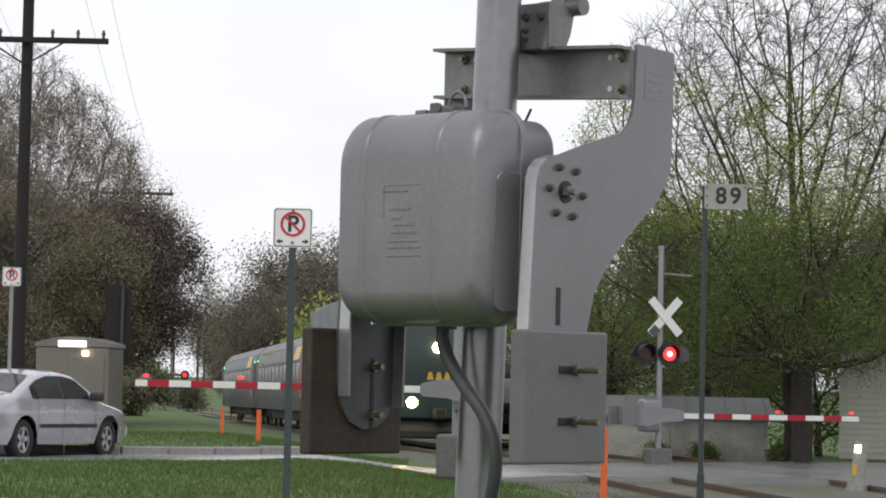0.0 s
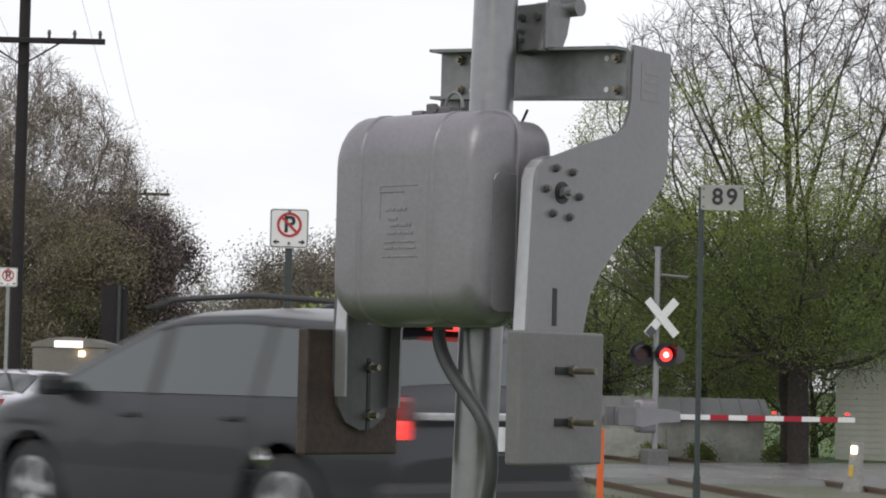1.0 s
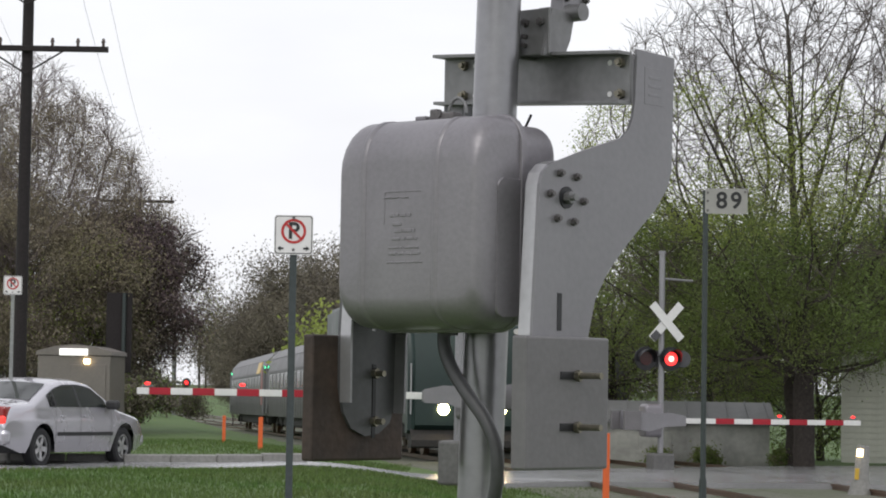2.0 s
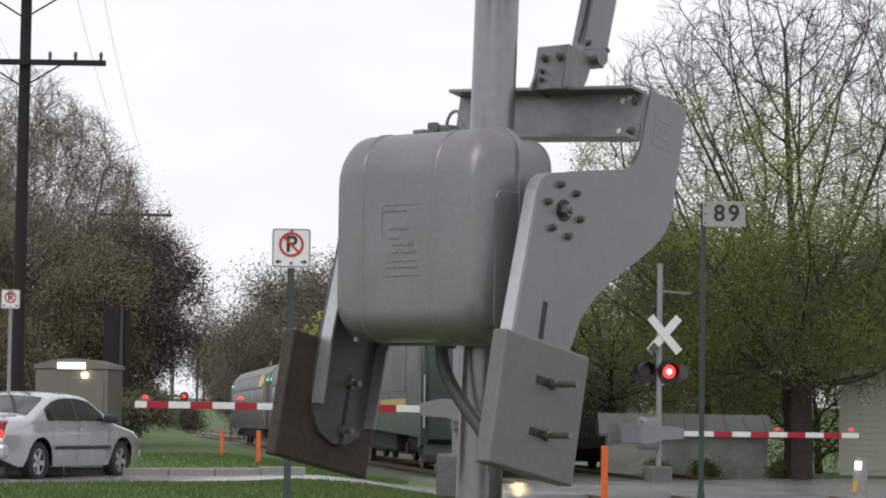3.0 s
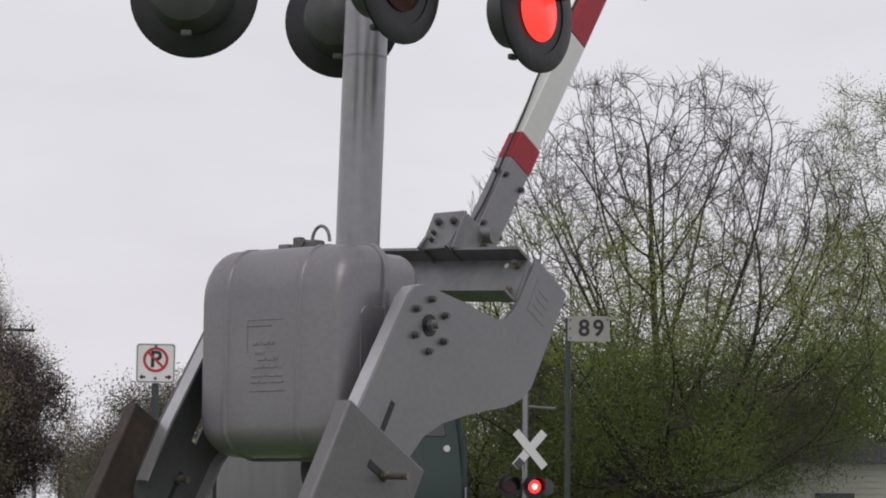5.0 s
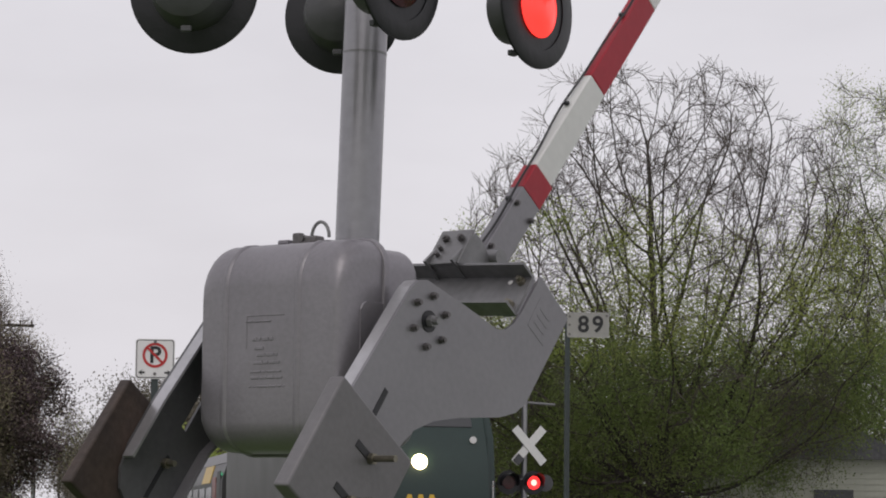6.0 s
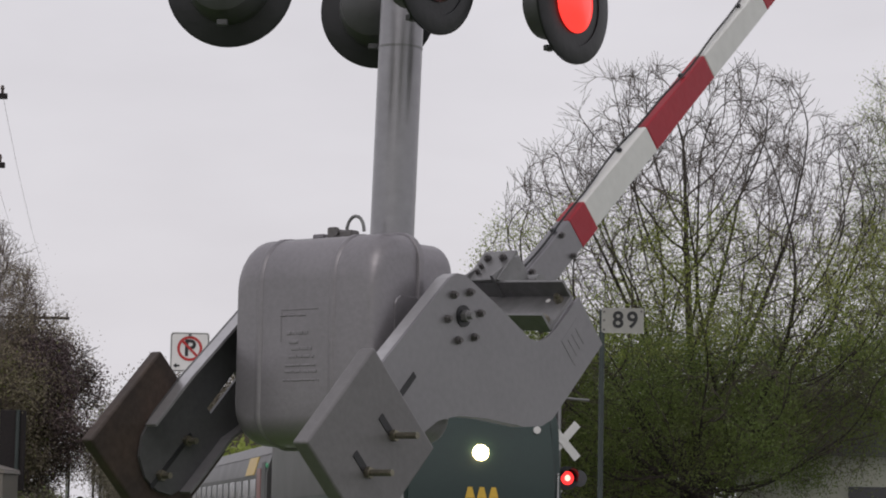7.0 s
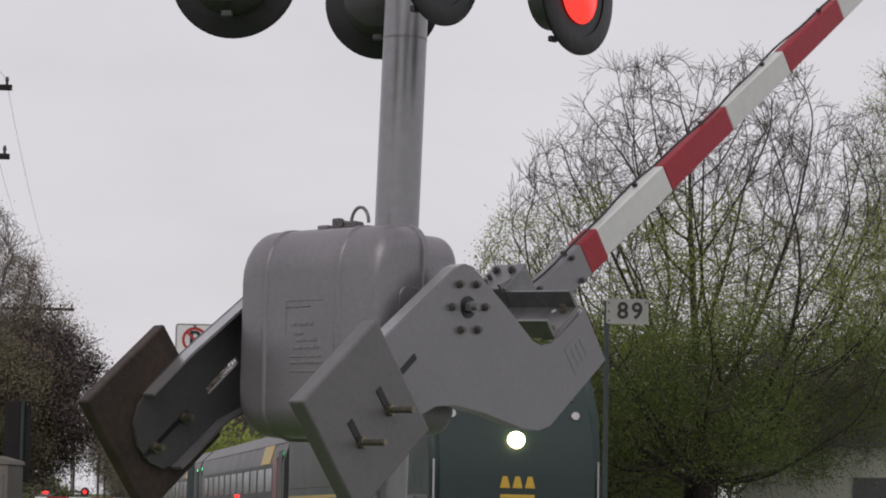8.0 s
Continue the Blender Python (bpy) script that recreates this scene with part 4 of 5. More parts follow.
    spots += [(-26 + i * 3.0, 330 + rnd.uniform(-20, 20), 8 + rnd.uniform(-2, 2)) for i in range(8)]
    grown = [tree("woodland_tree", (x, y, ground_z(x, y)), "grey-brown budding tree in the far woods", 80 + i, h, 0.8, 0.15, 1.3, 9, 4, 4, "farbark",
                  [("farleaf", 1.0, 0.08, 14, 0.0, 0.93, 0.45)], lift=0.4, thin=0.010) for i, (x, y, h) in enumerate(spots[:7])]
    for i, (x, y, h) in enumerate(spots[7:]):
        copy_thing(grown[i % 7], pose(x, y, ground_z(x, y), 0, 0, rnd.uniform(0, 360)) @ Matrix.Scale(h / spots[i % 7][2], 4))


# ---- poles and wires ----
def power_pole(at, height, arms, label, r=0.14, turn=0):
    p = thing("power_pole", pose(*at, 0, 0, turn), label, "power pole", "poles along the tracks")
    part("pole", rod_bm((0, 0, -0.2), (0, 0, height), r, r * 0.78, 14), M["polewood"], p, smooth=True)
    for z, half in arms:
        arm = part("crossarm", box_bm((2 * half, 0.10, 0.11), (0, -r - 0.03, z), 0.01), M["polewood"], p)
        for k in range(3):
            for s in (-1, 1):
                x = s * (half - 0.1 - k * half * 0.31)
                v, f = lathe([(0.0, 0.17), (0.025, 0.165), (0.032, 0.13), (0.045, 0.09), (0.03, 0.08), (0.03, 0.0)], 10)
                part("insulator", mesh_of("insulator", [(x + a[1], -r - 0.03 + a[2], z + 0.05 + a[0]) for a in v], f, M["porcelain"], True), M["porcelain"], arm)
        for s in (-1, 1):
            part("brace", rod_bm((0, -r - 0.05, z - 0.5), (s * half * 0.45, -r - 0.05, z - 0.05), 0.018, sides=6), M["polewood"], p)
    return p


def build_poles():
    power_pole((-8.3, 50.0, 0), 9.6, [(9.15, 1.62), (7.78, 1.62)], "dark wooden power pole with two insulator crossarms", 0.135)
    power_pole((-12.1, 100.0, 0), 8.5, [(8.35, 1.45)], "dark wooden power pole half hidden by trees", 0.14)
    for i, (x, y, h) in enumerate(((-33.8, 320, 8.6), (-44.0, 420, 8.0), (-30.6, 330, 7.5), (-28.6, 300, 7.4))):
        power_pole((x, y, 0), h, [(h - 0.4, 1.3)], "far wooden power pole beside the tracks", 0.15)
    # spans between the first two poles
    for k, x in enumerate((-1.5, -0.95, 0.95, 1.5)):
        a, b = Vector((-8.3 + x, 49.8, 9.32)), Vector((-12.1 + x * 0.9, 99.8, 8.55))
        n = 14
        pts = [a.lerp(b, i / n) - Vector((0, 0, 1.0 * 4 * (i / n) * (1 - i / n))) for i in range(n + 1)]
        v, f = tube(pts, 0.004, 4)
        tagged(new("overhead_wire", mesh_of("overhead_wire", v, f, M["wire"])), "thin black overhead wire between wooden poles", "wire", "overhead wires")
        v, f = tube([(a.x, a.y, 9.32), (a.x + 0.45, a.y - 25, 8.7), (a.x + 0.9, a.y - 60, 9.3)], 0.004, 4)
        tagged(new("overhead_wire", mesh_of("overhead_wire", v, f, M["wire"])), "thin black overhead wire between wooden poles", "wire", "overhead wires")


# ---- signs ----
def rounded_plate(w, h, r, th):
    pts = []
    for cx, cz, a0 in ((w / 2 - r, h / 2 - r, 0), (-w / 2 + r, h / 2 - r, 90), (-w / 2 + r, -h / 2 + r, 180), (w / 2 - r, -h / 2 + r, 270)):
        for i in range(6):
            a = radians(a0 + 18 * i)
            pts.append((cx + r * math.cos(a), cz + r * math.sin(a)))
    return prism_bm(pts, 1, -th / 2, th / 2)


def ring_bm(r1, r2, y0, y1, n=40):
    bm = bmesh.new()
    rows = []
    for k in range(n):
        a = 2 * math.pi * k / n
        c, s = math.cos(a), math.sin(a)
        rows.append([bm.verts.new(q) for q in ((r1 * c, y0, r1 * s), (r2 * c, y0, r2 * s), (r2 * c, y1, r2 * s), (r1 * c, y1, r1 * s))])
    for i in range(n):
        a, b = rows[i], rows[(i + 1) % n]
        for k in range(4):
            bm.faces.new((a[k], a[(k + 1) % 4], b[(k + 1) % 4], b[k]))
    return bm


def parking_sign(at, centre_z, turn, post_mat, label):
    s = thing("no_parking_sign", pose(*at, 0, 0, turn), label, "road sign", "no parking signs")
    bm = box_bm((0.05, 0.004, centre_z + 0.12), (0, 0.012, (centre_z + 0.12) / 2 - 0.1), 0)
    box_bm((0.004, 0.03, centre_z + 0.12), (-0.025, 0.024, (centre_z + 0.12) / 2 - 0.1), 0, bm)
    box_bm((0.004, 0.03, centre_z + 0.12), (0.025, 0.024, (centre_z + 0.12) / 2 - 0.1), 0, bm)
    part("post", bm, M[post_mat], s, "steel channel post")
    board = part("board", rounded_plate(0.30, 0.305, 0.025, 0.004), M["signwhite"], s, "white board with a red ring", pose(0, 0, centre_z))
    border = rounded_plate(0.286, 0.291, 0.02, 0.002)
    inner = rounded_plate(0.274, 0.279, 0.018, 0.002)
    part("border", border, M["ink"], board, "", pose(0, -0.0035, 0))
    part("field", inner, M["signwhite"], board, "", pose(0, -0.0062, 0))
    part("ring", ring_bm(0.076, 0.096, -0.0112, -0.009), M["signred"], board, "", pose(0, 0, 0.028))
    part("letter", text_mesh("letter", "P", 0.175, M["ink"]), M["ink"], board, "", pose(0.0, -0.0095, 0.026, 90, 0, 0))
    part("slash", box_bm((0.165, 0.002, 0.018), (0, 0, 0)), M["signred"], board, "", pose(0, -0.0135, 0.028, 0, 45, 0))
    for sx in (-1, 1):
        o = [(sx * 0.125, -0.105), (sx * 0.098, -0.085), (sx * 0.098, -0.098), (sx * 0.075, -0.098), (sx * 0.075, -0.112), (sx * 0.098, -0.112), (sx * 0.098, -0.125)]
        part("arrow", prism_bm(o, 1, -0.0105, -0.0085), M["ink"], board)
    for z in (0.13, -0.115):
        part("bolt", rod_bm((0, -0.016, z), (0, -0.006, z), 0.012, sides=8), M["darkbolt"], board)


def build_signs():
    parking_sign((-1.16, 19.55, 0), 2.40, 1.0, "post", "white no-parking sign with red ring on a steel post")
    parking_sign((-6.93, 40.9, 0), 2.77, 1.0, "postgrey", "white no-parking sign on a grey post beside the car")
    # numbered mile board
    s = thing("mile_board", pose(3.30, 29.9, 0, 0, 0, -2), "grey board with black number 89 on a dark post", "railway sign")
    part("post", rod_bm((-0.22, 0.04, -0.1), (-0.22, 0.04, 3.62), 0.032, sides=12), M["post"], s, "dark green round post", smooth=True)
    part("foot", rod_bm((-0.22, 0.04, -0.1), (-0.22, 0.04, 0.22), 0.045, sides=12), M["post"], s)
    board = part("board", rounded_plate(0.50, 0.30, 0.03, 0.006), M["signgrey"], s, "", pose(0.02, 0, 3.49))
    for x, ch in ((-0.055, "8"), (0.115, "9")):
        part("digit", text_mesh("digit", ch, 0.27, M["ink"]), M["ink"], board, "black digit", pose(x, -0.006, 0.0, 90, 0, 0))
    for x, z in ((-0.22, 0.10), (-0.22, -0.11), (0.22, 0.11), (-0.22, 0.0)):
        part("bolt", rod_bm((x, -0.012, z), (x, 0, z), 0.014, sides=8), M["darkbolt"], board)


# ---- the far gates ----
def far_signal(at, facing, arm_len, label, lit_side, mast=True, crossbuck=True, arm_turn=0.0, lamps=(0.1, 0.5), stripe=0.406, z_arm=1.05, reach=0.45, tip=0.39):
    """A gate with its arm down. The arm points along +x of the thing; lights look along -y."""
    g = thing("crossing_gate", pose(*at, 0, 0, facing), label, "crossing gate", "lowered far gates")
    part("base", box_bm((0.45, 0.45, 0.66), (0, 0, 0.12), 0.04), M["wetconcrete"], g, "grey footing")
    h = 4.45
    part("mast", rod_bm((0, 0, 0.3), (0, 0, h), 0.06, sides=16), M["mast"], g, smooth=True)
    part("case", case_mesh("case", 0.42, 0.66, 0.08, 0.34, 0.08, M["box"]), M["box"], g, "cast grey mechanism case", pose(-0.06, 0, z_arm))
    for y in (-0.3, 0.3):
        part("side_plate", prism_bm([(-0.75, -0.16), (-0.35, -0.22), (0.0, -0.12), (0.42, -0.1), (0.42, 0.1), (0.1, 0.16), (-0.3, 0.14), (-0.75, 0.2)], 1, -0.012, 0.012),
             M["alu"], g, "", pose(0, y, z_arm))
        part("counterweight", box_bm((0.36, 0.07, 0.38), (-0.75, y * 1.2, z_arm), 0.01), M["weight"], g)
    part("cross_channel", box_bm((0.12, 0.62, 0.16), (reach - 0.05, 0, z_arm), 0.01), M["galv"], g)
    arm = part("barrier_arm", box_bm((arm_len, 0.05, 0.105), (reach + arm_len / 2, 0, z_arm), 0.006), M["white"], g, "white arm with red stripes")
    x = reach + arm_len - tip - stripe
    while x > 0.7:
        part("red_stripe", box_bm((stripe, 0.058, 0.111), (x + stripe / 2, 0, z_arm), 0.004, seg=1), M["red"], arm)
        x -= 2 * stripe
    for k in lamps:
        xx = reach + arm_len * k
        part("lamp_bracket", box_bm((0.2, 0.04, 0.03), (xx, 0, z_arm + 0.08), 0.005, seg=1), M["galv"], arm)
        v, f = lathe([(0.0, -0.04), (0.034, -0.036), (0.038, 0.0), (0.034, 0.036), (0.0, 0.04)], 16)
        part("gate_lamp", mesh_of("gate_lamp", [(xx + b, a, z_arm + 0.12 + 0.65 * c) for a, b, c in v], f, M["gatelamp"], True), M["gatelamp"], arm, "glowing red gate lamp")
    if not mast:
        return g
    part("finial", rod_bm((0, 0, h), (0, 0, h + 0.06), 0.075, sides=16), M["mast"], g)
    part("top_bracket", rod_bm((0, 0, 3.95), (0.66, 0, 3.92), 0.025, sides=8), M["galv"], g)
    if crossbuck:
        for s in (-1, 1):
            part("crossbuck_blade", box_bm((0.94, 0.02, 0.17), (0, 0, 0), 0.004, seg=1), M["white"], g, "white crossbuck blade", pose(0.06, -0.1 - 0.025 * (s > 0), 3.08, 0, 48 * s, 0))
        part("crossbuck_end", box_bm((0.18, 0.02, 0.16), (0, 0, 0), 0.004, seg=1), M["darkgrey"], g, "", pose(-0.18, -0.145, 2.80, 0, -48, 0))
    part("light_arm", rod_bm((-0.42, -0.05, 2.40), (0.42, -0.05, 2.40), 0.03, sides=10), M["darkgrey"], g)
    for s in (-1, 1):
        lit = s == lit_side
        o = part("target_disc", rod_bm((s * 0.27 - 0.10, -0.09, 2.34), (s * 0.27 - 0.10, -0.07, 2.34), 0.24, sides=32), M["black"], g, "black round target disc")
        part("lens", rod_bm((s * 0.27 - 0.10, -0.11, 2.34), (s * 0.27 - 0.10, -0.09, 2.34), 0.135, sides=28), M["gatelamp"] if lit else M["lensoff"], o, "lit red lens" if lit else "unlit red lens")
        if lit:
            part("bulb", rod_bm((s * 0.27 - 0.10, -0.118, 2.34), (s * 0.27 - 0.10, -0.111, 2.34), 0.06, sides=20), M["bulb"], o, "white-hot centre of the lamp")
        v, fc = [], []
        for i in range(2):
            for k in range(17):
                a = radians(-20 + 220 * k / 16)
                v.append((s * 0.27 - 0.10 + 0.185 * math.cos(a), -0.09 - 0.3 * i * (0.4 + 0.6 * max(0, math.sin(a))), 2.34 + 0.185 * math.sin(a)))
        fc = [(k, k + 1, 18 + k, 17 + k) for k in range(16)]
        part("hood", mesh_of("hood", v, fc, M["black"], True), M["black"], o)
        part("rear_lamp", rod_bm((s * 0.27 + 0.22, 0.05, 2.34), (s * 0.27 + 0.22, 0.2, 2.34), 0.17, sides=24), M["darkgrey"], g)
    return g


def build_far_gates():
    # the arm runs from its mast to the left and away
    far_signal((0.25, 38.1, 0), math.degrees(math.atan2(2.4, -4.85)), 5.24, "lowered red and white crossing gate on a concrete base", 1, mast=False, lamps=(0.31, 0.63, 0.965), z_arm=1.11, tip=0.23)
    z = ground_z(4.45, 51.1)
    far_signal((4.40, 51.1, z), math.degrees(math.atan2(2.3, 4.1)) - 12, 4.12, "crossing signal with white crossbuck and lowered gate", 1, lamps=(0.56, 0.96), z_arm=1.10, reach=0.3)
    # a last small signal further along the tracks
    s = thing("track_signal", pose(-11.9, 112.7, -0.3), "grey signal box on a post beside the tracks", "signal box")
    part("post", rod_bm((0, 0, -0.1), (0, 0, 1.0), 0.12, sides=10), M["postgrey"], s)
    part("cabinet", box_bm((0.75, 0.6, 0.6), (0, 0, 0.75), 0.1), M["hut"], s)
    part("light_arm", rod_bm((-0.7, 0, 1.55), (0.7, 0, 1.55), 0.05, sides=8), M["darkgrey"], s)
    part("mast", rod_bm((0, 0, 1.0), (0, 0, 2.6), 0.06, sides=8), M["postgrey"], s)
    for x in (-0.6, 0.6):
        part("target_disc", rod_bm((x, -0.1, 1.55), (x, 0, 1.55), 0.2, sides=16), M["black"], s)
    part("lens", rod_bm((0.6, -0.14, 1.55), (0.6, -0.11, 1.55), 0.09, sides=16), M["gatelamp"], s)


def marker_post(at, height, w=0.075):
    p = thing("marker_post", pose(*at, 0, 0, random.uniform(-10, 10)), "orange plastic marker post in the grass", "marker post", "orange marker posts")
    part("blade", box_bm((w, 0.02, height + 0.1), (0, 0, height / 2 - 0.05), 0.006), M["orange"], p)
    part("cap", box_bm((w * 0.9, 0.024, 0.03), (0, 0, height - 0.02), 0.006), M["orange"], p)


def build_roadside():
    marker_post((2.08, 32.0, ground_z(2.08, 32.0)), 1.08, 0.085)
    marker_post((-3.54, 50.0, 0), 0.60, 0.09)
    marker_post((-4.65, 54.6, 0), 0.56, 0.07)
    # small concrete bollard with a reflector
    b = thing("bollard", pose(6.75, 41.0, ground_z(6.75, 41.0) + 0.02) @ pose(0, 0, 0, 0, 3, 0), "pale concrete bollard with a reflector with its glint made to glow", "bollard")
    v, f = lathe([(0.0, 0.80), (0.09, 0.80), (0.105, 0.77), (0.12, 0.30), (0.21, 0.0), (0.21, -0.1)], 20)
    part("body", mesh_of("body", [(p[1], p[2], p[0]) for p in v], f, M["concrete"], True), M["concrete"], b)
    # no lamp here: the thrown-back light is an emitting surface
    part("reflector", box_bm((0.10, 0.012, 0.12), (-0.06, -0.105, 0.68), 0.004), M["amber"], b, "reflector with its glint made to glow")
    part("reflector", box_bm((0.07, 0.012, 0.18), (-0.09, -0.115, 0.34), 0.004), M["yellow"], b)
    # signal hut
    h = thing("signal_hut", Matrix.Translation((-8.25, 58.3, 0)) @ pose(0, 0, 0, 0, 0, -4) @ Matrix.Scale(0.95, 4), "grey steel signal hut with a lit panel under its roof", "signal hut")
    part("body", box_bm((1.76, 1.8, 1.95), (0, 0, 0.95), 0.03), M["hut"], h)
    part("roof", prism_bm([(-0.92, 1.93), (0.92, 1.93), (0.90, 2.02), (0.45, 2.14), (0.0, 2.18), (-0.45, 2.14), (-0.90, 2.02)], 1, -0.93, 0.93), M["hut"], h)
    part("door", box_bm((0.85, 0.03, 1.65), (0.35, -0.912, 0.88), 0.01), M["hut"], h)
    part("lit_panel", box_bm((0.68, 0.06, 0.16), (0.0, -0.96, 2.0), 0.01), M["white_led"], h, "white lit panel")
    part("lamp", box_bm((0.14, 0.08, 0.12), (0.32, -0.95, 1.78), 0.02), M["amber"], h, "warm glowing lamp")
    part("warning_bar", box_bm((0.5, 0.012, 0.07), (-0.45, -0.91, 1.3), 0.003), M["coachred"], h)
    part("vent", box_bm((0.3, 0.02, 0.2), (-0.5, -0.91, 0.4), 0.005), M["darkgrey"], h)
    # stub post beside the hut
    p = thing("steel_post", pose(-7.55, 60.2, 0), "thin dark steel post beside the hut", "post")
    part("shaft", rod_bm((0, 0, -0.1), (0, 0, 3.35), 0.045, sides=10), M["post"], p, smooth=True)
    part("backboard", box_bm((0.62, 0.05, 1.9), (-0.12, 0.08, 2.4), 0.02), M["polewood"], p, "dark wooden backboard")
    # white shed wall with its lean-to roof
    s = thing("shed", pose(6.1, 62.8, ground_z(6.1, 62.8), 0, 0, -2), "weathered white shed with a grey roof", "shed")
    part("wall", box_bm((3.9, 3.0, 1.0), (-0.1, 0, 0.5), 0.01), M["shed"], s)
    part("roof", prism_bm([(-1.7, 1.0), (-1.7, 1.07), (0.0, 1.55), (1.7, 1.07), (1.7, 1.0)], 0, -2.2, 2.0), M["tinroof"], s, "pale wet sheet roof")
    part("door", box_bm((0.8, 0.04, 0.8), (-0.9, -1.515, 0.42), 0.01), M["shed"], s)
    for i in range(9):
        part("roof_seam", box_bm((0.03, 1.76, 0.03), (0, 0, 0), 0.004, seg=1), M["tinroof"], s, "", pose(-2.0 + i * 0.48, -0.85, 1.325, 15.8, 0, 0))
    # house with clapboard siding
    hs = thing("house", pose(11.75, 61.1, ground_z(11.75, 61.1) + 0.2, 0, 0, -9.5), "cream house with clapboard siding behind the trees", "house")
    wall = part("wall", box_bm((4.2, 5.0, 3.0), (0, 0, 1.5), 0.0), M["siding"], hs)
    board = bmesh.new()
    box_bm((4.22, 0.022, 0.125), (0, 0, 0), 0, board)
    for v in board.verts:
        if v.co.z > 0 and v.co.y < 0:
            v.co.y += 0.016
    first = part("clapboard", board, M["siding"], wall)
    for i in range(20):
        o = first if i == 0 else new("clapboard", first.data)
        o.parent = wall
        o.matrix_basis = pose(0, -2.512, 0.2 + i * 0.14)
    part("roof", prism_bm([(-2.4, 2.95), (2.4, 2.95), (2.4, 3.1), (0, 4.5), (-2.4, 3.1)], 1, -2.8, 2.8), M["shingle"], hs)
    w = part("window", box_bm((0.9, 0.05, 1.1), (0.9, -2.53, 1.7), 0.005), M["pane"], hs)
    part("frame", box_bm((1.02, 0.03, 0.06), (0.9, -2.54, 1.12), 0.004), M["signwhite"], w)
    # tank car standing on the second track
    t = thing("tank_wagon", pose(13.4 - SLANT * 72 - 0.4, 72.0, track_z(72) + 0.1, 0, 0, math.degrees(math.atan(SLANT))), "grimy grey freight wagon on the second track", "freight wagon")
    v, f = lathe([(0.0, -6.3), (0.9, -6.2), (1.2, -5.9), (1.25, 0), (1.2, 5.9), (0.9, 6.2), (0.0, 6.3)], 28)
    part("tank", mesh_of("tank", [(b, a, c + 1.75) for a, b, c in v], f, M["coach"], True), M["coach"], t)
    part("underframe", box_bm((2.2, 13.0, 0.3), (0, 0, 0.75), 0.03), M["under"], t)
    for y in (-4.6, 4.6):
        part("bogie", box_bm((2.1, 2.4, 0.5), (0, y, 0.5), 0.08), M["under"], t)
        for dy in (-0.85, 0.85):
            for x in (-0.75, 0.75):
                part("wheel", rod_bm((x - 0.06, y + dy, 0.45), (x + 0.06, y + dy, 0.45), 0.45, sides=24), M["under"], t)


def build_lawn():
    rng = np.random.default_rng(3)
    n = 68000
    x, y = rng.uniform(-8.5, 3.2, n), rng.uniform(23.5, 42.2, n)
    ex, ey = np.array(ROAD_EDGE).T
    keep = y < np.interp(x, ex, ey) - 0.12
    x, y = x[keep], y[keep]
    x2, y2 = rng.uniform(-7.5, -0.6, 14000), rng.uniform(44.2, 56, 14000)
    k2 = y2 > 44.4 + 0.5 * (x2 + 2.3)
    x, y = np.concatenate([x, x2[k2]]), np.concatenate([y, y2[k2]])
    n = len(x)
    z = np.array([ground_z(a, b) for a, b in zip(x, y)])
    h = rng.uniform(0.025, 0.075, n) * (0.9 + 0.25 * np.sin(x * 1.7) * np.sin(y * 1.1 + x))
    a = rng.uniform(0, math.tau, n)
    w = rng.uniform(0.006, 0.014, n)
    dx, dy = np.cos(a) * w, np.sin(a) * w
    lx, ly = rng.normal(0, 0.02, n), rng.normal(0, 0.02, n)
    v = np.stack([np.stack([x - dx, y - dy, z - 0.01], 1), np.stack([x + dx, y + dy, z - 0.01], 1), np.stack([x + lx, y + ly, z + np.abs(h)], 1)], 1).reshape(-1, 3)
    me = bpy.data.meshes.new("grass")
    me.from_pydata(v.tolist(), [], np.arange(3 * n).reshape(n, 3).tolist())
    me.materials.append(M["blade"])
    tagged(new("grass", me), "short wet green lawn grass", "grass", kind="stuff")


# ---- cars: x ahead, y to the left, z up ----
def along(line, x):
    for (x0, z0), (x1, z1) in zip(line, line[1:]):
        if x0 <= x <= x1:
            return z0 + (z1 - z0) * (x - x0) / (x1 - x0)
    return line[0][1] if x < line[0][0] else line[-1][1]


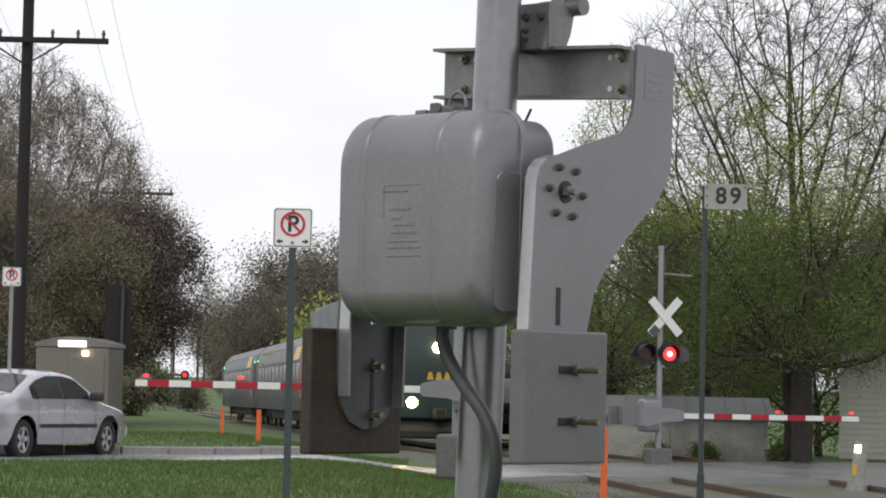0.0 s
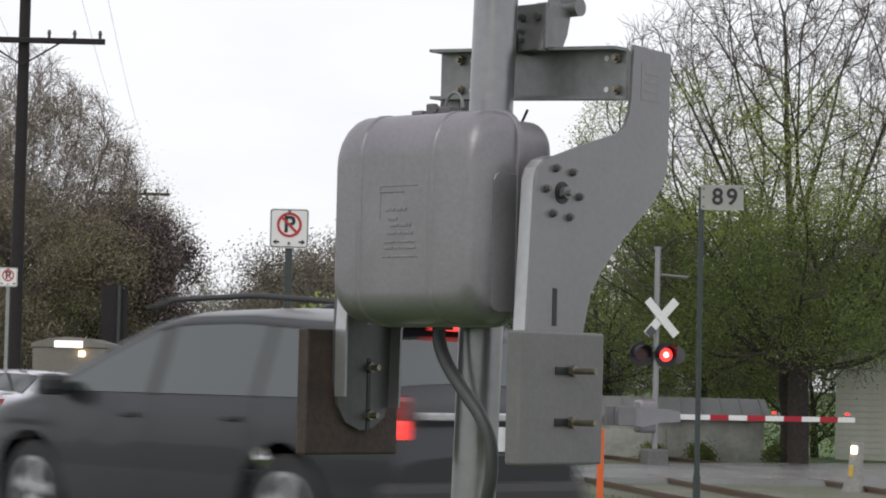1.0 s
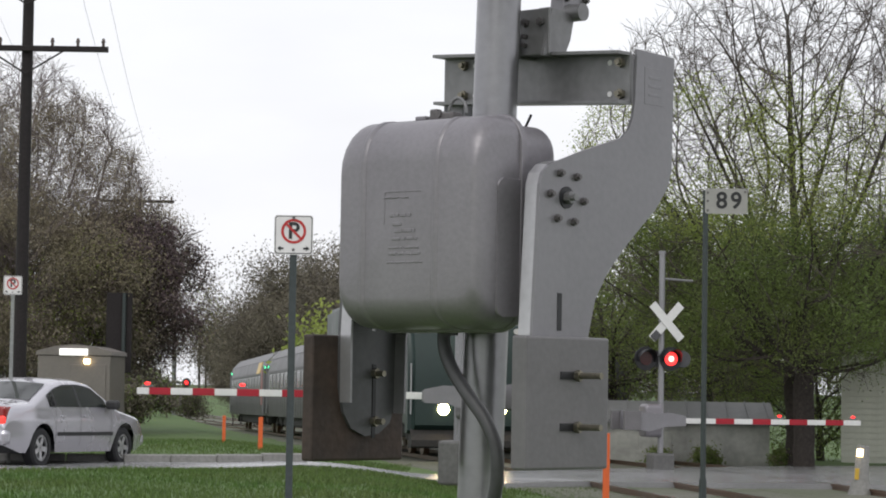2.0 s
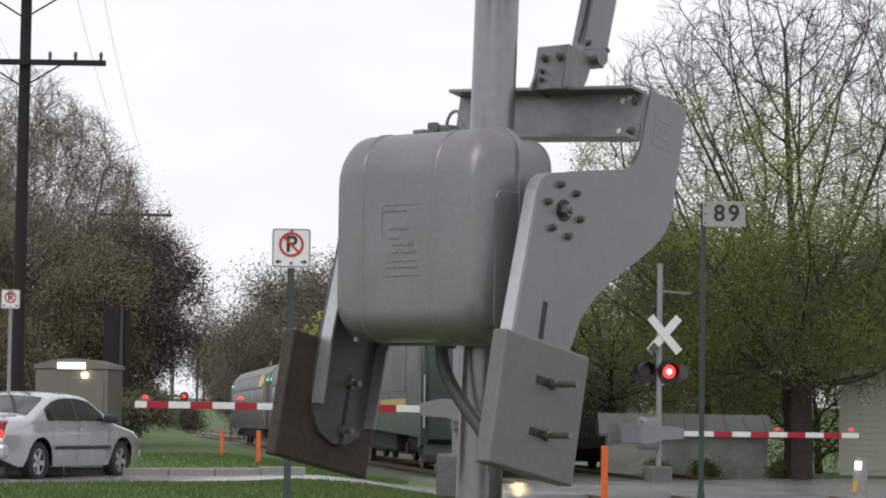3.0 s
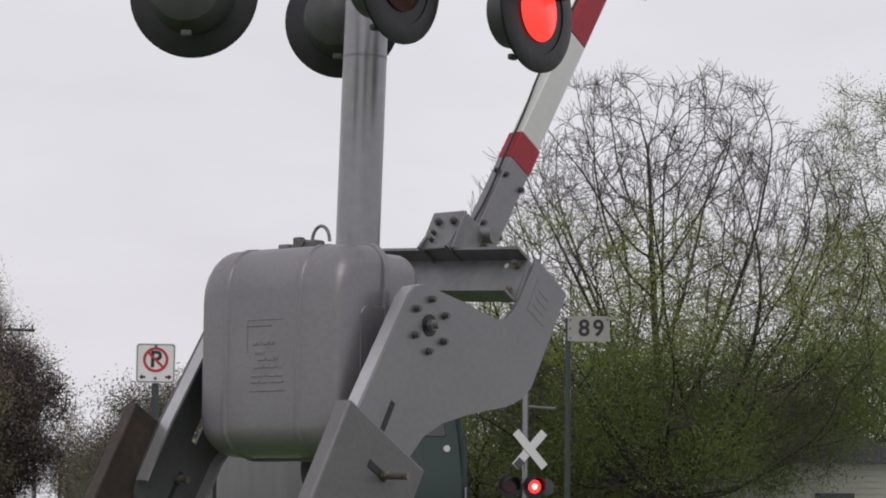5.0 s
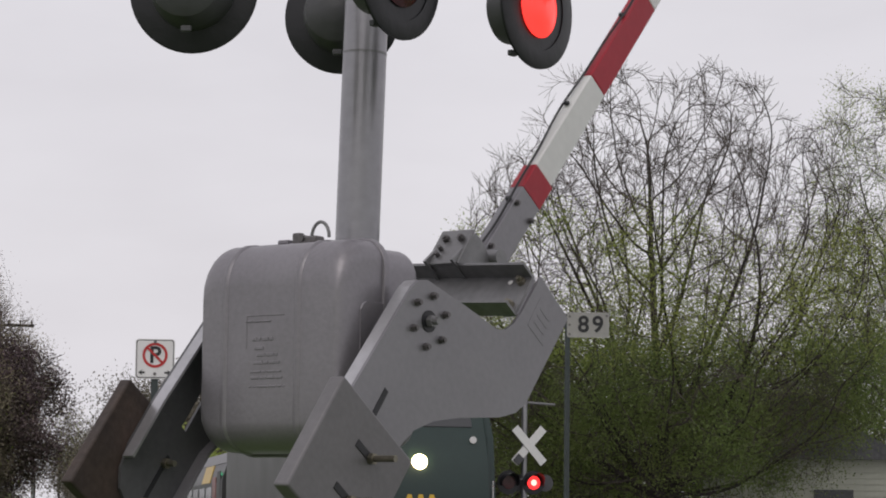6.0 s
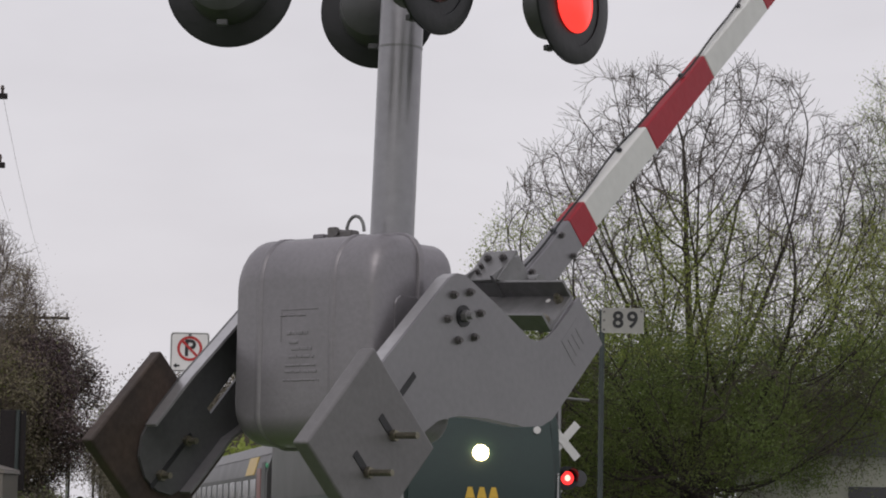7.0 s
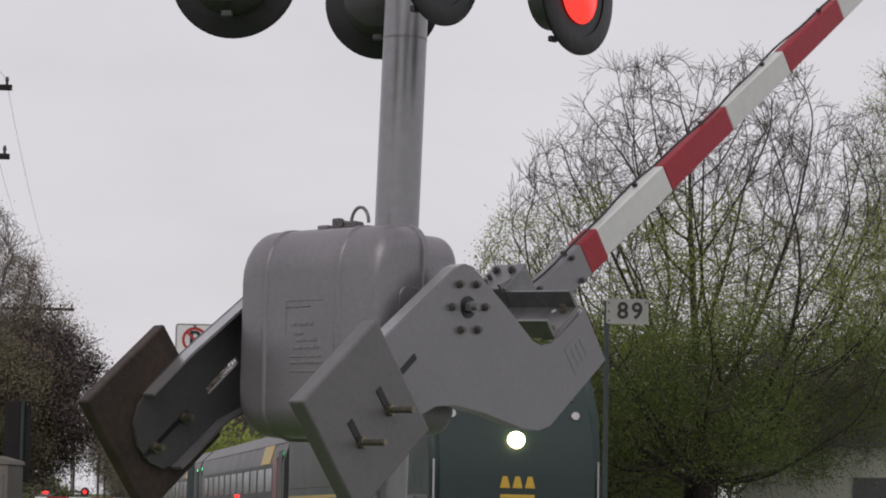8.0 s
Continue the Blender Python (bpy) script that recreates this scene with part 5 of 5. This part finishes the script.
def build_car(name, label, spec, at):
    L, W, top, belt = spec["L"], spec["W"], spec["top"], spec["belt"]
    axles, wr, paint = spec["axles"], spec["wheel"], M[spec["paint"]]
    car = thing(name, at, label, "car")

    def roof(x):
        return (along(top, x - 0.05) + 2 * along(top, x) + along(top, x + 0.05)) / 4

    def half(x, z):
        k = max(0.0, (abs(x) - 0.33 * L) / (0.17 * L))
        w = W / 2 * (1 - 0.17 * k * k)
        w -= 0.05 * ((z - 0.68) / 0.45) ** 2 if z < belt else 0.05 * ((belt - 0.68) / 0.45) ** 2 + (z - belt) * spec["tumble"]
        if abs(z - spec["crease"]) < 0.05:
            w += 0.006
        return max(0.25, w)

    def crown(x, y, yh):
        return roof(x) - 0.05 * (y / yh) ** 2
    xs = [-L / 2 + L * i / 72 for i in range(73)]
    v, f = [], []
    for x in xs:
        zb = 0.24 + 0.12 * max(0, (abs(x) - 0.42 * L) / (0.08 * L))
        for ax in axles:
            d = abs(x - ax)
            if d < wr + 0.07:
                zb = max(zb, wr + math.sqrt((wr + 0.07) ** 2 - d * d) - 0.0)
        zt = roof(x)
        zs = max(zb + 0.02, zt - 0.11)
        ring = []
        for i in range(11):
            z = zb + (zs - zb) * i / 10
            ring.append((x, half(x, z), z))
        ys = half(x, zs)
        for a in (25, 50, 75):
            ring.append((x, ys - 0.10 + 0.10 * math.cos(radians(a)) - 0.02 * a / 90, zs + (zt - 0.05 - zs) * math.sin(radians(a))))
        for k in (0.85, 0.55, 0.25):
            ring.append((x, (ys - 0.1) * k, crown(x, (ys - 0.1) * k, ys)))
        ring += [(p[0], -p[1], p[2]) for p in ring[::-1]]
        v += ring
    n = len(v) // len(xs)
    for i in range(len(xs) - 1):
        for j in range(n - 1):
            f.append((i * n + j, i * n + j + 1, (i + 1) * n + j + 1, (i + 1) * n + j))
    f.append(tuple(range(n)))
    f.append(tuple(range((len(xs) - 1) * n, len(xs) * n))[::-1])
    body = part("body", mesh_of("body", v, f, paint, True, 40), paint, car, spec["body_label"])
    part("underbody", box_bm((L * 0.9, W * 0.8, 0.3), (0, 0, 0.38), 0.05), M["trim"], car)

    def pane(nm, x0, x1, lo, hi, mat, lab="", parent=body):
        for s in (-1, 1):
            vv, ff = [], []
            cols, rows = 12, 5
            for i in range(cols + 1):
                x = x0 + (x1 - x0) * i / cols
                zl, zh = lo(x), hi(x)
                for j in range(rows + 1):
                    z = zl + max(0.0, zh - zl) * j / rows
                    vv.append((x, s * (half(x, z) + 0.007), z))
            for i in range(cols):
                for j in range(rows):
                    a = i * (rows + 1) + j
                    ff.append((a, a + rows + 1, a + rows + 2, a + 1))
            part(nm, mesh_of(nm, vv, ff, mat, True), mat, parent, lab)
    for x0, x1 in spec["panes"]:
        pane("side_window", x0, x1, lambda x: belt + 0.03, lambda x: roof(x) - 0.125, M[spec["glass"]], "tinted side glass")
    for x0, x1 in spec["pillars"]:
        pane("pillar", x0, x1, lambda x: belt + 0.02, lambda x: roof(x) - 0.12, M["trim"], "black window pillar")
    pane("window_frame", spec["panes"][0][0], spec["panes"][-1][1], lambda x: roof(x) - 0.13, lambda x: roof(x) - 0.112, M["trim"], "black window frame")
    for x0, x1, z0, z1 in spec["strips"]:
        pane("side_trim", x0, x1, lambda x: z0, lambda x: z1, M["trim"], "black rubbing strip")

    def screen(nm, x0, x1, mat):
        vv, ff = [], []
        for i in range(9):
            x = x0 + (x1 - x0) * i / 8
            ys = half(x, roof(x) - 0.11)
            for j in range(9):
                y = (ys - 0.13) * (j / 4 - 1)
                vv.append((x, y, crown(x, y, ys) + 0.008))
        for i in range(8):
            for j in range(8):
                ff.append((i * 9 + j, i * 9 + j + 1, i * 9 + j + 10, i * 9 + j + 9))
        part(nm, mesh_of(nm, vv, ff, mat, True), mat, body)
    screen("windscreen", *spec["windscreen"], M[spec["glass"]])
    screen("rear_window", *spec["rear_window"], M[spec["glass"]])
    for x in spec["handles"]:
        for s in (-1, 1):
            part("door_handle", box_bm((0.17, 0.03, 0.035), (x, s * (half(x, belt - 0.12) + 0.012), belt - 0.12), 0.01), M["trim"] if spec["dark_handles"] else paint, body)
    for x in spec["seams"]:
        for s in (-1, 1):
            vv = [(x + dx, s * (half(x, z) + 0.004), z) for z in [0.34 + (belt - 0.34) * i / 8 for i in range(9)] for dx in (-0.004, 0.004)]
            part("door_seam", mesh_of("door_seam", vv, [(2 * i, 2 * i + 1, 2 * i + 3, 2 * i + 2) for i in range(8)], M["trim"]), M["trim"], body)
    for s in (-1, 1):
        mx = spec["mirror"]
        m = part("mirror", box_bm((0.16, 0.22, 0.15), (mx, s * (half(mx, belt) + 0.12), belt + 0.07), 0.045), M["trim"] if spec["dark_mirror"] else paint, car)
        tx, z0, z1, ty = spec["tail"]
        part("tail_lamp", box_bm((0.36, 0.16, z1 - z0), (tx, s * ty, (z0 + z1) / 2), 0.04), M["taildim"], car, "red tail lamp")
        part("tail_glow", box_bm((0.30, 0.13, (z1 - z0) * 0.42), (tx - 0.045, s * (ty + 0.008), z0 + (z1 - z0) * 0.3), 0.03), M["tail"], car, "lit red brake lamp")
        hx, hz, hy = spec["headlamp"]
        part("headlamp", box_bm((0.32, 0.32, 0.16), (hx, s * hy, hz), 0.06), M["lampclear"], car)
    part("rear_bumper", box_bm((0.2, W * 0.9, 0.24), (-L / 2 + 0.05, 0, 0.48), 0.07), M[spec["bumper"]], car)
    part("front_bumper", box_bm((0.2, W * 0.86, 0.22), (L / 2 - 0.06, 0, 0.42), 0.07), M[spec["bumper"]], car)
    part("number_plate", box_bm((0.012, 0.31, 0.155), (spec["plate"][0], 0, spec["plate"][1]), 0.002), M["plate"], car, "blank white plate")
    wheels = []
    for ax in axles:
        for s in (-1, 1):
            y = s * (W / 2 - 0.13)
            prof = [(wr - 0.11, -0.10), (wr - 0.03, -0.10), (wr, -0.07), (wr, 0.07), (wr - 0.03, 0.10), (wr - 0.11, 0.10)]
            vv, ff = lathe(prof, 32)
            w = part("wheel", mesh_of("wheel", [(b, a, c) for a, b, c in vv], ff, M["rubber"], True), M["rubber"], car, "black tyre on an alloy rim", pose(ax, y, wr))
            vv, ff = lathe([(0.0, s * 0.05), (0.07, s * 0.06), (0.075, s * 0.03), (wr - 0.13, s * 0.02)], 24)
            part("hub", mesh_of("hub", [(b, a, c) for a, b, c in vv], ff, M["darkgrey"], True), M["darkgrey"], w)
            rb = ring_bm(wr - 0.14, wr - 0.105, s * 0.03 - 0.02, s * 0.03 + 0.055 * s)
            part("rim", rb, M["rim"], w)
            for k in range(5):
                a = radians(72 * k + 10)
                m = Matrix.Rotation(a, 4, "Y") @ Matrix.Translation((0, s * 0.055, (wr - 0.11) / 2))
                bm = bmesh.new()
                bmesh.ops.create_cube(bm, size=1, matrix=m @ Matrix.Diagonal((0.075, 0.03, wr - 0.13, 1)))
                part("spoke", bm, M["rim"], w)
            wheels.append((w, ax, y, wr))
    return car, wheels


SEDAN = dict(L=4.57, W=1.80, belt=0.93, tumble=0.42, crease=0.74, wheel=0.315, axles=(-1.33, 1.38), paint="sedan", glass="carglass", body_label="silver painted bodywork",
             top=[(-2.29, 0.62), (-2.24, 0.95), (-2.1, 1.02), (-1.62, 1.06), (-0.85, 1.36), (-0.5, 1.425), (0.0, 1.43), (0.38, 1.385), (1.08, 0.99), (1.25, 0.955), (1.9, 0.84), (2.18, 0.70), (2.29, 0.5)],
             panes=((-1.12, -0.93), (-0.90, -0.18), (-0.12, 0.72)), pillars=((-0.93, -0.90), (-0.18, -0.12)), strips=((-0.9, 0.95, 0.50, 0.56), (-1.1, -0.93, 0.955, 1.12)), windscreen=(0.45, 1.02), rear_window=(-1.55, -0.88),
             handles=(-0.72, 0.02), dark_handles=False, seams=(-0.95, -0.15, 0.88), mirror=0.72, dark_mirror=True, tail=(-2.1, 0.66, 0.96, 0.68), headlamp=(2.02, 0.66, 0.60),
             bumper="sedan", plate=(-2.30, 0.72))
SUV = dict(L=4.72, W=1.93, belt=1.07, tumble=0.34, crease=0.92, wheel=0.37, axles=(-1.42, 1.41), paint="suv", glass="suvglass", body_label="charcoal painted bodywork",
           top=[(-2.36, 0.66), (-2.33, 1.04), (-2.16, 1.14), (-1.92, 1.56), (-1.72, 1.645), (-0.8, 1.70), (-0.15, 1.69), (0.15, 1.65), (0.55, 1.51), (1.48, 1.12), (1.6, 1.09), (2.05, 1.02), (2.28, 0.88), (2.36, 0.6)],
           panes=((-1.75, -1.15), (-1.08, -0.06), (0.04, 1.12)), pillars=((-1.15, -1.08), (-0.06, 0.04)), strips=(), windscreen=(0.35, 1.42), rear_window=(-2.13, -1.95),
           handles=(-0.9, 0.22), dark_handles=True, seams=(-1.12, -0.01, 1.14), mirror=1.02, dark_mirror=True, tail=(-2.14, 0.82, 1.13, 0.74), headlamp=(2.08, 0.80, 0.66),
           bumper="trim", plate=(-2.375, 0.86))
SEDAN_YAW = math.degrees(math.atan2(0.935, 0.355))
SUV_YAW = math.degrees(math.atan2(0.73, -0.68))


def sedan_at(run):
    return pose(-6.76 + 0.355 * run, 41.0 + 0.935 * run, -0.13, 0, 0.4, SEDAN_YAW)


def suv_at(t):
    k = 10.6 * (t - 0.82)
    return pose(0.05 - 0.682 * k, 16.5 + 0.731 * k, 0.03, 0, 0, SUV_YAW)


def build_cars():
    sedan, sedan_wheels = build_car("sedan_car", "silver four-door sedan stopped before the crossing gate", SEDAN, sedan_at(0))
    suv, suv_wheels = build_car("suv_car", "charcoal grey sport utility car driving past", SUV, suv_at(0))
    for s in (-1, 1):
        v, f = tube([(-1.75, s * 0.66, 1.66), (-1.6, s * 0.68, 1.715), (-0.8, s * 0.69, 1.76), (0.1, s * 0.69, 1.74), (0.35, s * 0.68, 1.68)], 0.02, 8)
        part("roof_rail", mesh_of("roof_rail", v, f, M["trim"], True), M["trim"], suv, "black roof rail")
    part("high_brake_lamp", box_bm((0.03, 0.34, 0.03), (-1.99, 0, 1.56), 0.008), M["tail"], suv, "lit red high brake lamp")
    part("spoiler", box_bm((0.26, 1.2, 0.04), (-1.9, 0, 1.64), 0.015), M["suv"], suv)
    part("tail_band", box_bm((0.03, 1.2, 0.05), (-2.35, 0, 1.0), 0.01), M["rim"], suv)
    return sedan, sedan_wheels, suv, suv_wheels


# ---- the train ----
TRAIN_YAW = math.degrees(math.atan2(-1.0, SLANT))


def train_at(t, behind):
    y = 65.5 - 2.7 * t + behind * 0.990
    return pose(9.2 - SLANT * y, y, track_z(y) + 0.13, 0, -0.516, TRAIN_YAW)


def bogie(parent, x, wheels=2, wr=0.46):
    b = part("bogie", box_bm((3.2 if wheels == 2 else 4.0, 2.35, 0.42), (x, 0, 0.62), 0.12), M["under"], parent, "sooty bogie frame")
    for i in range(wheels):
        dx = (i - (wheels - 1) / 2) * 2.4
        for s in (-1, 1):
            part("wheel", rod_bm((x + dx, s * 0.72, wr), (x + dx, s * 0.86, wr), wr, sides=28), M["rail"], b)
            part("axle_box", box_bm((0.4, 0.16, 0.3), (x + dx, s * 1.16, wr + 0.05), 0.04), M["under"], b)


def build_locomotive():
    e = thing("locomotive", train_at(0, 0), "teal and grey diesel locomotive with its lights on", "locomotive")
    prof = [(-0.25, 0.55), (0.0, 0.75), (0.0, 1.85), (-0.12, 2.45), (-0.42, 3.05), (-1.05, 3.95), (-1.35, 4.12), (-1.9, 4.2), (-20.6, 4.2), (-20.6, 0.95), (-0.6, 0.95), (-0.6, 0.55)]
    bm = prism_bm(prof, 1, -1.52, 1.52)
    long_edges = [ed for ed in bm.edges if abs(ed.verts[0].co.y - ed.verts[1].co.y) < 0.01 and (ed.verts[0].co.z + ed.verts[1].co.z) / 2 > 0.9]
    bmesh.ops.bevel(bm, geom=long_edges, offset=0.16, segments=3, affect="EDGES")
    part("body", bm, M["teal"], e, "dark teal painted body", smooth=True)
    part("grey_side", box_bm((17.5, 3.06, 1.5), (-11.6, 0, 2.6), 0.01), M["coach"], e, "grey side panels")
    part("yellow_band", box_bm((17.5, 3.07, 0.25), (-11.6, 0, 1.55), 0.01), M["yellow"], e)
    for s in (-1, 1):
        part("cab_window", box_bm((0.05, 1.0, 0.62), (0, 0, 0), 0.02), M["pane"], e, "dark windscreen pane", pose(-0.74, s * 0.62, 3.50, 0, -35, 0))
        part("side_window", box_bm((0.8, 0.03, 0.6), (-2.0, s * 1.535, 3.2), 0.03), M["pane"], e)
        v, f = lathe([(0.0, 0.03), (0.11, 0.02), (0.13, 0.0), (0.15, -0.06)], 20)
        part("ditch_light", mesh_of("ditch_light", v, f, M["head"], True), M["head"], e, "glowing ditch light", pose(0.03, s * 0.68, 1.13))
        part("marker_lamp", rod_bm((-0.4, s * 1.1, 3.0), (-0.34, s * 1.1, 3.0), 0.07, sides=12), M["lampclear"], e)
        part("grab_rail", rod_bm((-0.1, s * 1.45, 1.0), (-0.1, s * 1.45, 2.2), 0.02, sides=6), M["rim"], e)
    v, f = lathe([(0.0, 0.04), (0.11, 0.03), (0.14, 0.0), (0.15, -0.06)], 20)
    part("headlight", mesh_of("headlight", v, f, M["head"], True), M["head"], e, "glowing headlight", pose(-0.10, 0, 2.55))
    # nose badge drawn as plain yellow shapes
    for y in (-0.22, 0.0, 0.22):
        part("nose_badge", prism_bm([(y - 0.09, 1.72), (y + 0.09, 1.72), (y + 0.04, 1.92), (y - 0.04, 1.92)], 0, 0.004, 0.016), M["yellow"], e)
    part("nose_bar", box_bm((0.01, 0.6, 0.06), (0.008, 0, 1.58), 0.0), M["yellow"], e)
    part("pilot", prism_bm([(0.15, 0.25), (0.15, 0.4), (-0.5, 0.95), (-0.5, 0.2)], 1, -1.45, 1.45), M["under"], e)
    part("coupler", box_bm((0.7, 0.28, 0.28), (0.25, 0, 0.85), 0.05), M["under"], e)
    part("underframe", box_bm((8.0, 2.6, 0.7), (-10.3, 0, 0.75), 0.08), M["under"], e)
    part("roof_hatch", box_bm((9.0, 1.6, 0.18), (-12.0, 0, 4.25), 0.04), M["darkgrey"], e)
    bogie(e, -3.6)
    bogie(e, -17.2)
    return e


def build_coach():
    c = thing("passenger_coach", train_at(0, 21.2), "grey passenger coach with dark windows and yellow panels", "train coach", "train coaches")
    L, sec = 25.4, []
    for y, z in ((1.50, 0.75), (1.56, 1.3), (1.56, 2.55), (1.42, 3.05), (1.05, 3.42), (0.55, 3.56), (0, 3.6)):
        sec.append((y, z))
    ring = sec + [(-y, z) for y, z in sec[-2::-1]]

    def shell(lo, hi, nm, mat, grow, x0, x1):
        pts = [(y * (1 + grow), z + (grow * 2 if z > 2 else 0)) for y, z in ring if lo <= z <= hi]
        v, f = [], []
        for x in (x0, x1):
            v += [(x, y, z) for y, z in pts]
        n = len(pts)
        f = [(i, i + 1, n + i + 1, n + i) for i in range(n - 1)]
        f += [tuple(range(n)), tuple(range(n, 2 * n))[::-1], (0, n, 2 * n - 1, n - 1)]
        return part(nm, mesh_of(nm, v, f, mat, True, 30), mat, c)
    shell(0.7, 3.7, "body", M["coach"], 0.0, -L, 0.0)
    roof = shell(3.0, 3.7, "roof", M["coachroof"], 0.008, -L + 0.02, -0.02)
    tagged(roof, "light grey ribbed roof")
    for s in (-1, 1):
        part("window_band", box_bm((L - 4.2, 0.02, 0.85), (-L / 2, s * 1.565, 2.12), 0.004), M["darkgrey"], c, "dark window band")
        for i in range(11):
            part("window", box_bm((1.45, 0.02, 0.62), (-3.2 - i * 1.9, s * 1.577, 2.12), 0.004, seg=1), M["pane"], c)
        part("yellow_panel", box_bm((2.3, 0.02, 0.52), (0, 0, 0), 0.004), M["yellow"], c, "yellow painted panel", pose(-4.2 if s < 0 else -L + 4.2, s * 1.502, 2.8, s * 15.6, 0, 0))
        part("red_panel", box_bm((0.9, 0.02, 1.5), (-1.9, s * 1.567, 1.95), 0.004), M["coachred"], c)
        for x in (-0.7, -L + 0.7):
            part("door", box_bm((0.85, 0.02, 2.0), (x, s * 1.566, 1.85), 0.01), M["darkgrey"], c)
            for k in (0, 1):
                part("marker_light", box_bm((0.10, 0.05, 0.10), (x - 0.1, s * 1.53, 2.78 - k * 0.28), 0.01), M["green_led"], c, "small green marker light")
        for i in range(24):
            part("side_rib", box_bm((0.05, 0.015, 0.9), (-0.9 - i * 1.03, s * 1.565, 1.2), 0.003, seg=1), M["coach"], c)
    part("gangway", box_bm((0.5, 1.2, 2.3), (0.2, 0, 1.9), 0.05), M["rubber"], c)
    part("underframe", box_bm((14.0, 2.5, 0.5), (-L / 2, 0, 0.62), 0.08), M["under"], c)
    bogie(c, -3.4)
    bogie(c, -L + 3.4)
    coaches = [c]
    for i in (1,):
        coaches.append(copy_thing(c, train_at(0, 21.2 + i * 26.0)))
    return coaches


build_ground()
build_tracks()
gate, swing = build_gate()
build_far_gates()
sedan, sedan_wheels, suv, suv_wheels = build_cars()
engine = build_locomotive()
coaches = build_coach()
build_signs()
build_roadside()
build_poles()
build_trees()
build_lawn()

# ---- what moves ----
SWING = [(0.0, 0.0), (2.1, 0.0), (2.3, 0.6), (2.5, 1.9), (2.7, 5.2), (2.9, 9.3), (3.0, 11.2), (3.2, 14.15), (3.5, 17.2), (3.9, 20.8), (4.2, 23.4),
         (4.5, 26.05), (4.7, 27.7), (5.8, 35.6), (6.0, 37.1), (6.5, 41.0), (7.0, 44.9), (7.5, 48.3), (8.0, 51.35)]
SEDAN_RUN = [(0.0, 0.0), (0.2, 0.13), (0.4, 0.27), (0.6, 0.38), (0.8, 0.45), (1.0, 0.48), (1.2, 0.49), (2.3, 0.49), (8.0, 0.49)]


def motions():
    walk(swing, [(t, pose(*PIVOT, 0, a, 0)) for t, a in SWING])
    walk(sedan, [(t, sedan_at(r)) for t, r in SEDAN_RUN])
    for w, ax, y, wr in sedan_wheels:
        walk(w, [(t, pose(ax, y, wr, 0, math.degrees(r / wr), 0)) for t, r in SEDAN_RUN])
    walk(suv, [(t / 10, suv_at(t / 10)) for t in range(0, 81, 2)])
    for w, ax, y, wr in suv_wheels:
        walk(w, [(k / 20, pose(ax, y, wr) @ Matrix.Rotation(10.6 * k / 20 / wr, 4, "Y")) for k in range(161)])
    for k, v in enumerate([engine] + coaches):
        walk(v, [(t / 2, train_at(t / 2, 0 if k == 0 else 21.2 + 26.0 * (k - 1))) for t in range(17)])


motions()
